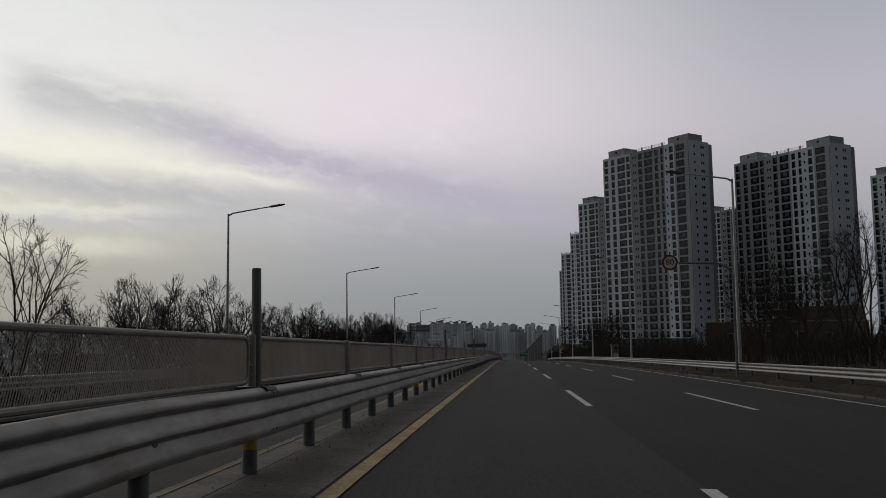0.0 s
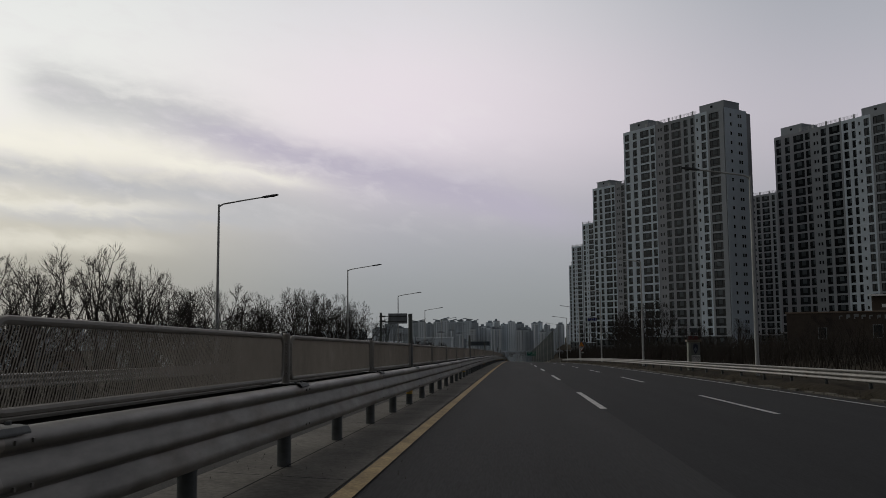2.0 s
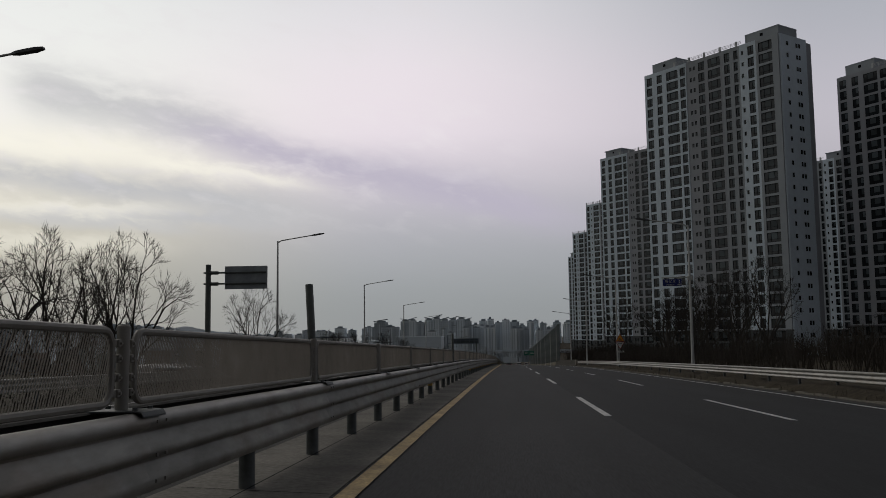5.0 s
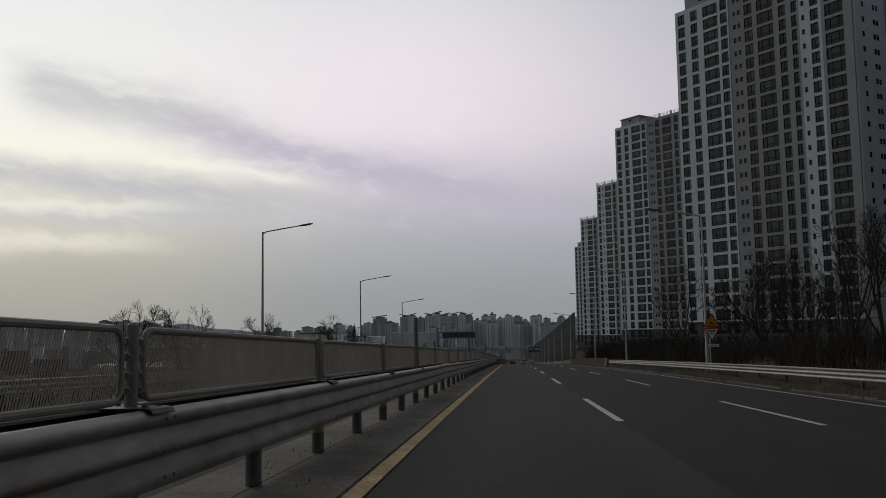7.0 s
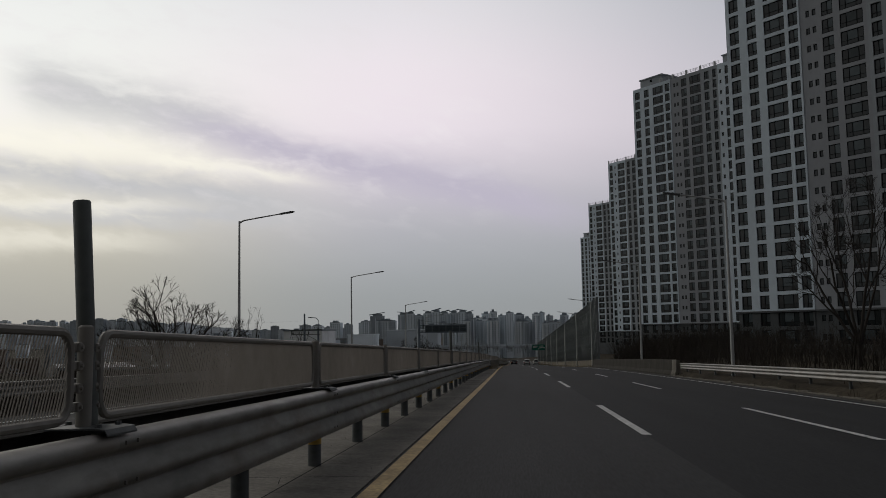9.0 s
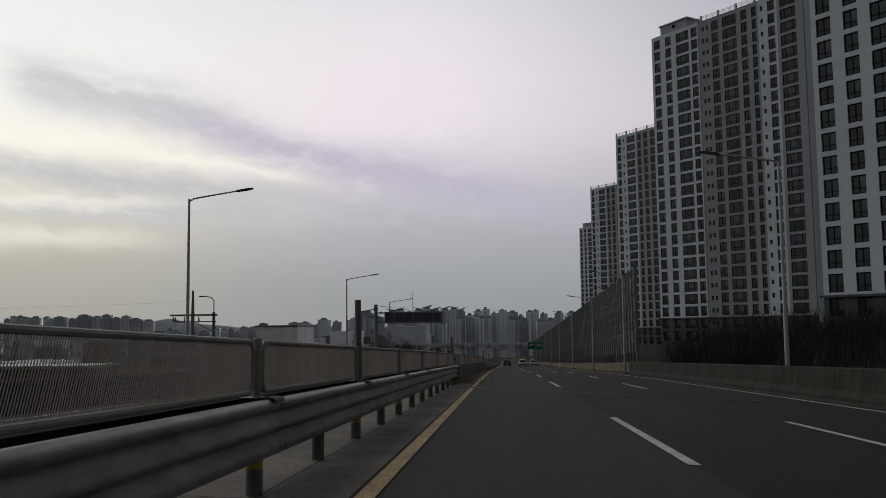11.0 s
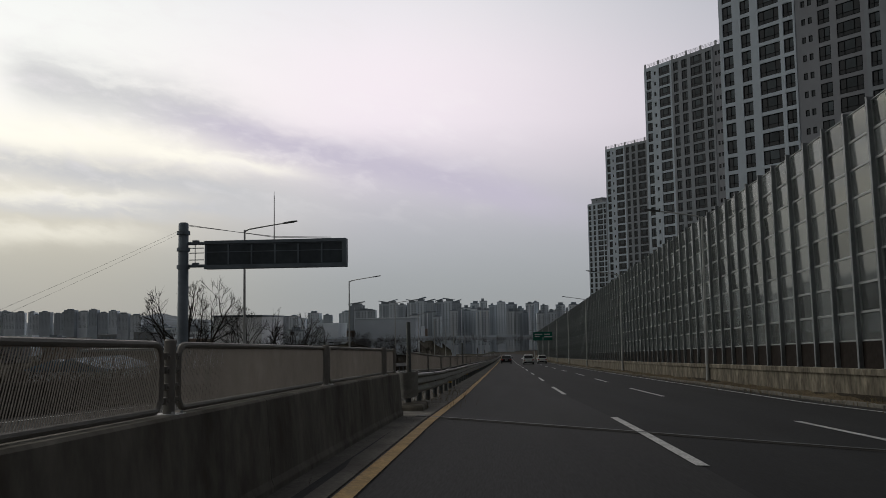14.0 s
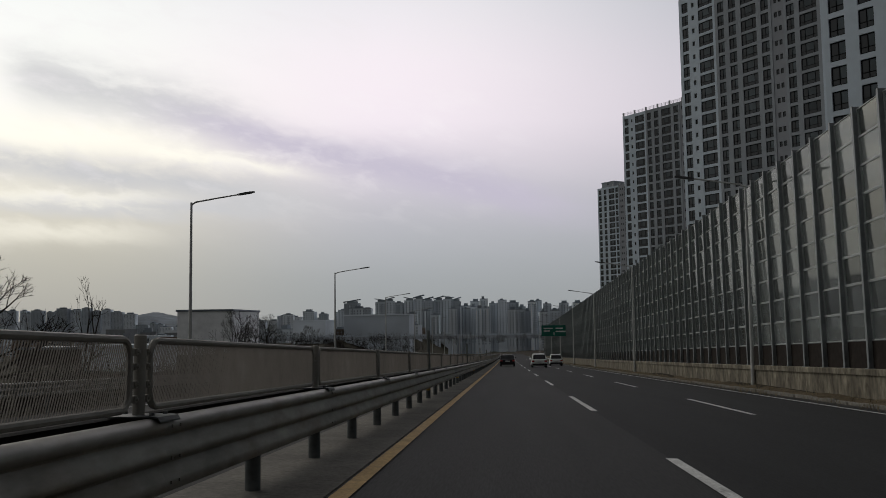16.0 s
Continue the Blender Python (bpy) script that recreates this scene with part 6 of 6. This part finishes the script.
# ---------------- cars ----------------
def car(x, y, paint, label, tall=False):
    h = 1.66 if tall else 1.44
    w = 0.92 if tall else 0.93
    ln = 4.4 if tall else 4.8
    t = thing("car", pose(x, y, surface(x, y), -1.5, 0, 0), label, "car", "cars ahead")

    def ring(yy, half, z0, z1, tuck):
        return [(-half, yy, z0 + 0.12), (-half + 0.08, yy, z0), (half - 0.08, yy, z0), (half, yy, z0 + 0.12), (half, yy, (z0 + z1) / 2), (half - tuck, yy, z1), (-half + tuck, yy, z1), (-half, yy, (z0 + z1) / 2)]

    deck = 0.98 if tall else 0.95
    b = Shape().loft([ring(0.0, w - 0.10, 0.36, deck - 0.08, 0.12), ring(0.10, w - 0.02, 0.28, deck, 0.08), ring(0.9, w, 0.22, deck + 0.02, 0.06), ring(ln - 1.1, w, 0.22, 0.92, 0.08),
                      ring(ln - 0.2, w - 0.06, 0.26, 0.76, 0.12), ring(ln, w - 0.2, 0.34, 0.66, 0.12)])
    body = part("body", b, paint, t, smooth=True)
    back = 0.25 if tall else 0.85
    cab = lambda yy, half, z: [(-half, yy, z), (half, yy, z)]
    c = Shape().loft([[(-w + 0.07, back - 0.1, deck - 0.03), (w - 0.07, back - 0.1, deck - 0.03), (w - 0.07, ln - 1.35, 0.90), (-w + 0.07, ln - 1.35, 0.90)],
                      [(-w + 0.20, back + 0.28, h - 0.06), (w - 0.20, back + 0.28, h - 0.06), (w - 0.20, ln - 2.05, h - 0.06), (-w + 0.20, ln - 2.05, h - 0.06)],
                      [(-w + 0.30, back + 0.42, h), (w - 0.30, back + 0.42, h), (w - 0.30, ln - 2.25, h), (-w + 0.30, ln - 2.25, h)]])
    part("cabin", c, paint, t, smooth=True)
    g = Shape()
    z0, z1, y0, y1 = deck + 0.04, h - 0.12, back - 0.10, back + 0.235
    f = lambda z: y0 + (z - deck) / (h - 0.06 - deck) * (y1 - y0) - 0.015
    g.loft([[(-w + 0.16, f(z0), z0), (w - 0.16, f(z0), z0), (w - 0.16, f(z0) + 0.02, z0), (-w + 0.16, f(z0) + 0.02, z0)],
            [(-w + 0.25, f(z1), z1), (w - 0.25, f(z1), z1), (w - 0.25, f(z1) + 0.02, z1), (-w + 0.25, f(z1) + 0.02, z1)]])
    part("rear_window", g, CAR_GLASS, t)
    for sx in (-1, 1):
        l = Shape().box(min(sx * (w - 0.34), sx * (w - 0.03)), -0.03, deck - 0.30, max(sx * (w - 0.34), sx * (w - 0.03)), 0.14, deck - 0.12, c=0.015)
        part("tail_light", l, TAIL_RED, body, "red tail light")
        for yy in (0.85, ln - 0.95):
            wh = Shape()
            wh.tube([(sx * (w - 0.22), yy, 0.33), (sx * (w - 0.01), yy, 0.33)], 0.33, 18)
            wheel = part("wheel", wh, RUBBER, t, smooth=True)
            ri = Shape().tube([(sx * (w - 0.015), yy, 0.33), (sx * (w + 0.004), yy, 0.33)], 0.20, 14)
            part("rim", ri, SIGN_STEEL, wheel)
        mi = Shape().box(min(sx * (w - 0.02), sx * (w + 0.18)), ln - 1.75, 0.95, max(sx * (w - 0.02), sx * (w + 0.18)), ln - 1.6, 1.12, c=0.02)
        part("mirror", mi, paint, body)
    bp = Shape().box(-w + 0.06, -0.05, 0.30, w - 0.06, 0.12, 0.50, c=0.03)
    part("bumper", bp, CAR_BLACK if tall else paint, body)
    pl = Shape().box(-0.26, -0.06, 0.62, 0.26, -0.02, 0.74)
    part("number_plate", pl, SIGN_WHITE, body)
    return t


car(0.15, 456, CAR_BLACK, "black saloon car driving ahead in the inner lane")
car(3.9, 452, CAR_WHITE, "white compact hatchback driving in the middle lane", True)
car(7.2, 476, CAR_WHITE, "white off-road car driving in the outer lane", True)
car(0.6, 520, CAR_SILVER, "silver car farther ahead in the inner lane")


# ---------------- things far off ----------------
def window_column(s, u0, u1, z0, z1, rise):
    """One column of shallow windows up the front of a distant block."""
    z = z1 - rise
    while z > z0:
        t = z + rise * 0.56
        s.add([(u0, -0.3, z), (u1, -0.3, z), (u1, -0.3, t), (u0, -0.3, t), (u0, 0, z), (u1, 0, z), (u1, 0, t), (u0, 0, t)], [(0, 1, 2, 3), (3, 2, 6, 7), (1, 5, 6, 2), (4, 0, 3, 7)])
        z -= rise


def far_block(x, y, w, d, z0, z1, paint, yaw, name="apartment_block", label="distant grey apartment block with window columns and a dark roof edge", group="distant apartment blocks", roof="house", walls=None):
    """A distant block: pale and slate bays side by side, a column of windows in each, a dark crown."""
    t = thing(name, pose(x, y, z0, 0, 0, yaw), label, "apartment block", group)
    h = z1 - z0
    r = random.Random(round(x * 7 + z1))
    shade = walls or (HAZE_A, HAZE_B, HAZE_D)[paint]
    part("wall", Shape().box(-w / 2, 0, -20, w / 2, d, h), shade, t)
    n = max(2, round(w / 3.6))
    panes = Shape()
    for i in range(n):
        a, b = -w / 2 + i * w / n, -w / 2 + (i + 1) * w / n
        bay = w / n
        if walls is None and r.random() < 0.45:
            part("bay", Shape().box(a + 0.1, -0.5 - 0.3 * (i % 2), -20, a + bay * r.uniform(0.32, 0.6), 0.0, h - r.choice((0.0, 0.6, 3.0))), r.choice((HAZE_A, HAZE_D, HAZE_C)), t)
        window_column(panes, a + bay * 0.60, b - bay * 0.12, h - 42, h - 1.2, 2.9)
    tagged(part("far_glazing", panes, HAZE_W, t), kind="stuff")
    if roof == "house":
        part("roof_house", Shape().box(-w * 0.24, d * 0.1, h - 0.1, w * r.uniform(0.0, 0.3), d * 0.6, h + r.uniform(2.2, 4.0)).box(-w * 0.5, -0.4, h - 0.1, w * 0.5, 0.6, h + 0.7), HAZE_W, t)
    elif roof == "slope":
        s = Shape()
        lo, hi = (1.0, 4.4) if paint != 1 else (3.6, 1.4)
        s.add([(-w * 0.56, -1, h + lo + 1.0), (w * 0.5, -1, h + hi + 1.0), (w * 0.5, d, h + hi + 1.0), (-w * 0.56, d, h + lo + 1.0), (-w * 0.56, -1, h + lo), (w * 0.5, -1, h + hi), (w * 0.5, d, h + hi), (-w * 0.56, d, h + lo)],
              [(0, 1, 2, 3), (7, 6, 5, 4), (0, 4, 5, 1), (1, 5, 6, 2), (2, 6, 7, 3), (3, 7, 4, 0)])
        part("sloped_roof", s, HAZE_W, t)
        part("roof_house", Shape().box(-w * 0.3, 1, h - 0.1, w * 0.35, d * 0.7, h + 2.6), HAZE_C, t)


fr_ = random.Random(19)
# the long row ahead, then the lower one before it: place across the road, width, height, paint
AHEAD = [(-200, 21, 21, 2), (-161, 14, 22, 1), (-148, 12, 23, 0), (-136, 11, 20, 2), (-123, 12, 23, 1), (-111, 12, 25, 0), (-98, 13, 22, 2), (-85, 12, 23, 0), (-73, 12, 24, 1), (-62, 11, 21, 2), (-50, 11, 15, 0),
         (-39, 13, 21, 1), (-27, 10, 23, 0), (-15, 12, 18, 2), (-4, 11, 22, 0), (10, 15, 19, 1), (22, 9, 13, 2), (34, 11, 19, 0), (43, 8, 21, 2), (53, 10, 16, 1), (63, 9, 9, 0), (75, 12, 17, 1), (92, 13, 17, 0)]
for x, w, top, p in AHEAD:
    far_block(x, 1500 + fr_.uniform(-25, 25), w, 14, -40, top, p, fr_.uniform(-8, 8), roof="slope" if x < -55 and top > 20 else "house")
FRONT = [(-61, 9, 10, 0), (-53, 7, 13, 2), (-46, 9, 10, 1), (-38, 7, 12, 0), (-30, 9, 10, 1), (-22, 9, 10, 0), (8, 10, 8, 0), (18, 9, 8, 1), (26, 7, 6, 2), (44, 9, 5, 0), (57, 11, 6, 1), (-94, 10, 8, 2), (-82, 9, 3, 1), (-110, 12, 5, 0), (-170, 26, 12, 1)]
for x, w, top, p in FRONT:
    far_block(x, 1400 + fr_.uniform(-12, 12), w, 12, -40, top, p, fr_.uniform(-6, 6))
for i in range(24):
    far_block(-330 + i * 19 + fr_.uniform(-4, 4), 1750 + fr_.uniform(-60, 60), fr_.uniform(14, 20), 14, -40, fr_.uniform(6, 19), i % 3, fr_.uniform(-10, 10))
x = -2050.0
while x < -430:
    w = fr_.choice((16, 22, 30))
    top = fr_.choice((28, 33, 36, 40, 44)) if x < -930 else fr_.uniform(-6, 9) if x < -640 else fr_.uniform(6, 20)
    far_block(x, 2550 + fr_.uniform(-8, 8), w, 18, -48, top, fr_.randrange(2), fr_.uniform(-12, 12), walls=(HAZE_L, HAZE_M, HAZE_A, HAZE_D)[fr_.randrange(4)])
    x += w + fr_.choice((0.5, 1, 1, 2, 3))


def hill(y, crest, seed, label):
    """A wooded ridge whose crest follows the heights given across the view, with an uneven line of treetops."""
    r = random.Random(seed)
    s = Shape()
    xs = np.linspace(crest[0][0], crest[-1][0], 150)
    for x in xs:
        z = smooth_interp(x, [c[0] for c in crest], [c[1] for c in crest], 22.0) + r.uniform(-0.7, 0.9)
        for dy, f in ((0, 0.0), (120, 0.55), (260, 0.9), (400, 1.0), (700, 0.6), (1000, 0.0)):
            s.v.append((float(x), y + dy, -75 + (z + 75) * f + r.uniform(-0.4, 0.4)))
    for i in range(len(xs) - 1):
        for k in range(5):
            s.f.append((i * 6 + k, (i + 1) * 6 + k, (i + 1) * 6 + k + 1, i * 6 + k + 1))
            s.m.append(0)
    tagged(put("hill", s.mesh("hill", HILL, True)), label, "hill", kind="structure")


# low town in front of the far towers
for i in range(70):
    far_block(-940 + i * 12.2 + fr_.uniform(-6, 6), 1050 + fr_.uniform(-150, 330), fr_.uniform(9, 24), 12, -46, fr_.uniform(-20, -8), fr_.randrange(2), fr_.uniform(-20, 20),
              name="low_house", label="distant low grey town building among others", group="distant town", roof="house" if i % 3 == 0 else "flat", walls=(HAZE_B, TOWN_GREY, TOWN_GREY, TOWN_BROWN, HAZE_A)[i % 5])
hill(2750, [(-1330, -20), (-1230, 8), (-1174, 29), (-1114, 45), (-1061, 31), (-1008, 23), (-941, 18), (-881, 10), (-800, 2), (-700, -25)], 2, "low wooded hill with a long ridge behind the far apartments")
hill(3900, [(-3400, -40), (-3000, 22), (-2500, 38), (-2100, 26), (-1700, 12), (-1500, -30)], 8, "long low wooded ridge on the horizon")


def plain_hall(x, y, w, d, z0, z1, wall, label, name="hall", flat_top=None):
    t = thing(name, Matrix.Translation((x, y, z0)), label, "building", "low buildings")
    h = z1 - z0
    part("wall", Shape().box(-w / 2, 0, -8, w / 2, d, h, c=0.1), wall, t)
    if flat_top:
        part("roof", Shape().box(-w / 2 - 0.5, -0.6, h, w / 2 + 0.5, d + 0.5, h + 0.8, c=0.1), flat_top, t)
    for i in range(int(w / 6)):
        s = Shape().box(-w / 2 + 1.5 + i * 6, -0.12, 0.8, -w / 2 + 4.8 + i * 6, 0.0, min(h - 1.2, 3.4))
        part("window", s, WINDOW_GLASS, t)


def gable_shed(x, y, w, d, z0, z1):
    t = thing("shed", Matrix.Translation((x, y, z0)), "low shed with a pitched blue-green metal roof", "building", "low buildings")
    h = z1 - z0
    part("wall", Shape().box(-w / 2, 0, -6, w / 2, d, h, c=0.05), HAZE_B, t)
    e, k = w / 2 + 0.5, 1.7
    s = Shape().loft([[(-e, yy, h - 0.1), (e, yy, h - 0.1), (e, yy, h + 0.05), (0, yy, h + k), (-e, yy, h + 0.05)] for yy in (-0.5, d + 0.5)][::-1])
    part("roof", s, BLUE_ROOF, t)
    part("window", Shape().box(-w / 4, -0.1, 1.2, w / 4, 0.0, 2.6), WINDOW_GLASS, t)


plain_hall(-121, 700, 22.5, 40, -22, -1.3, HALL_WHITE, "large white hall with a dark roof edge", flat_top=SIGN_STEEL)
plain_hall(-80, 900, 41, 30, -18, -1.9, HAZE_B, "long pale glass-fronted hall", flat_top=HAZE_A)
plain_hall(-118, 880, 20, 30, -18, -5.0, HAZE_A, "long pale glass-fronted hall", flat_top=HAZE_A)
plain_hall(-150, 640, 30, 22, -24, -14.5, BROWN_WALL, "low brown shed with a flat roof", flat_top=SIGN_STEEL)
gable_shed(-60, 420, 10, 16, -17, -11.6)
gable_shed(-76, 446, 9, 14, -18, -12.6)
plain_hall(-130, 470, 34, 18, -22, -13.2, BROWN_WALL, "low brown shed with a flat roof", flat_top=SIGN_STEEL)
plain_hall(-95, 560, 18, 16, -22, -12.5, HAZE_A, "pale low workshop beside the fields", flat_top=HAZE_B)
for i in range(4):
    t = thing("greenhouse", Matrix.Translation((-184 - 7.2 * i, 565 + 4 * i, -20.05)), "pale plastic tunnel greenhouse in the field", "greenhouse", "greenhouses")
    s = Shape()
    prof = [(3.5 * math.cos(a), 5.4 * math.sin(a) ** 0.8) for a in np.linspace(0, math.pi, 11)]
    s.sweep(prof, 0, 40)
    part("cover", s, GREENHOUSE, t, smooth=True)


def brown_building():
    """A two-storey brown block set askew to the road, its rear half higher, with a row of letters and small windows."""
    t = thing("low_block", Matrix.Translation((33.2, 153.6, -2.4)) @ Euler((0, 0, radians(-30.5))).to_matrix().to_4x4(), "brown two-storey block with a flat roof behind the thicket", "building", "low buildings")
    part("wall", Shape().box(0, 0, -2, 23, 13, 5.3, c=0.05), BROWN_WALL, t)
    part("coping", Shape().box(-0.12, -0.12, 5.3, 23.12, 13.1, 5.48, c=0.02), TOWN_BROWN, t)
    part("upper_wall", Shape().box(9.2, 2.4, 5.48, 22.4, 12.6, 7.5, c=0.05), BROWN_WALL, t)
    part("coping", Shape().box(13.2, 2.25, 7.5, 22.5, 12.7, 7.75, c=0.02), TOWN_BROWN, t)
    part("eave", Shape().box(9.0, 1.6, 7.25, 13.0, 2.38, 7.42, c=0.02), HALL_WHITE, t)
    for u in (10.3, 12.3):
        part("window", Shape().box(u, 2.33, 5.9, u + 0.75, 2.39, 6.3), HALL_WHITE, t)
    r = random.Random(8)
    for k in range(7):                              # letters too small to read, as plain bars
        u = 6.0 + 0.82 * k
        h = r.uniform(0.35, 0.6)
        letter = Shape().box(u, -0.08, 4.55, u + 0.12, -0.005, 4.55 + h)
        letter.box(u + 0.12, -0.08, 4.55 + h * r.uniform(0.3, 0.8), u + r.uniform(0.35, 0.6), -0.005, 4.67 + h * 0.8)
        part("letter", letter, TOWN_GREY, t)
    for u, z, w, h in ((3.6, 2.2, 1.0, 1.4), (9.6, 2.3, 1.1, 1.6), (14.6, 1.7, 1.2, 2.1), (18.8, 2.2, 1.0, 1.4)):
        f = Shape().box(u, -0.1, z, u + 0.1, -0.004, z + h).box(u + w - 0.1, -0.1, z, u + w, -0.004, z + h).box(u + 0.1, -0.1, z, u + w - 0.1, -0.004, z + 0.1).box(u + 0.1, -0.1, z + h - 0.1, u + w - 0.1, -0.004, z + h)
        o = part("window", f, TOWN_GREY, t)
        part("pane", Shape().box(u + 0.1, -0.05, z + 0.1, u + w - 0.1, -0.01, z + h - 0.1), WINDOW_GLASS, o)


brown_building()


def overpass(y):
    t = thing("overpass", Matrix.Translation((0, y, 0)), "grey concrete overpass across the valley far ahead", "overpass")
    part("deck", Shape().box(-160, 0, -16.2, 120, 10, -14.4, c=0.1), HAZE_M, t)
    part("parapet", Shape().box(-160, 0, -14.4, 120, 0.4, -13.4), HAZE_D, t)
    for x in (-140, -105, -70, -32, 28, 66, 100):
        part("pier", Shape().box(x - 1.1, 2, -32, x + 1.1, 8, -16.2, c=0.15), HAZE_D, t)


overpass(860)
brush_band("far_woods", -70, 60, 700, 850, 260, 2.0, 5.0, BRUSH, "dark distant woods below the apartments", 21, stems=9, ground=lambda a, b: -15.5)
brush_band("far_woods", -240, -60, 560, 900, 320, 3.0, 7.0, BRUSH, "dark distant woods below the apartments", 22, stems=9, ground=lambda a, b: -16.5)
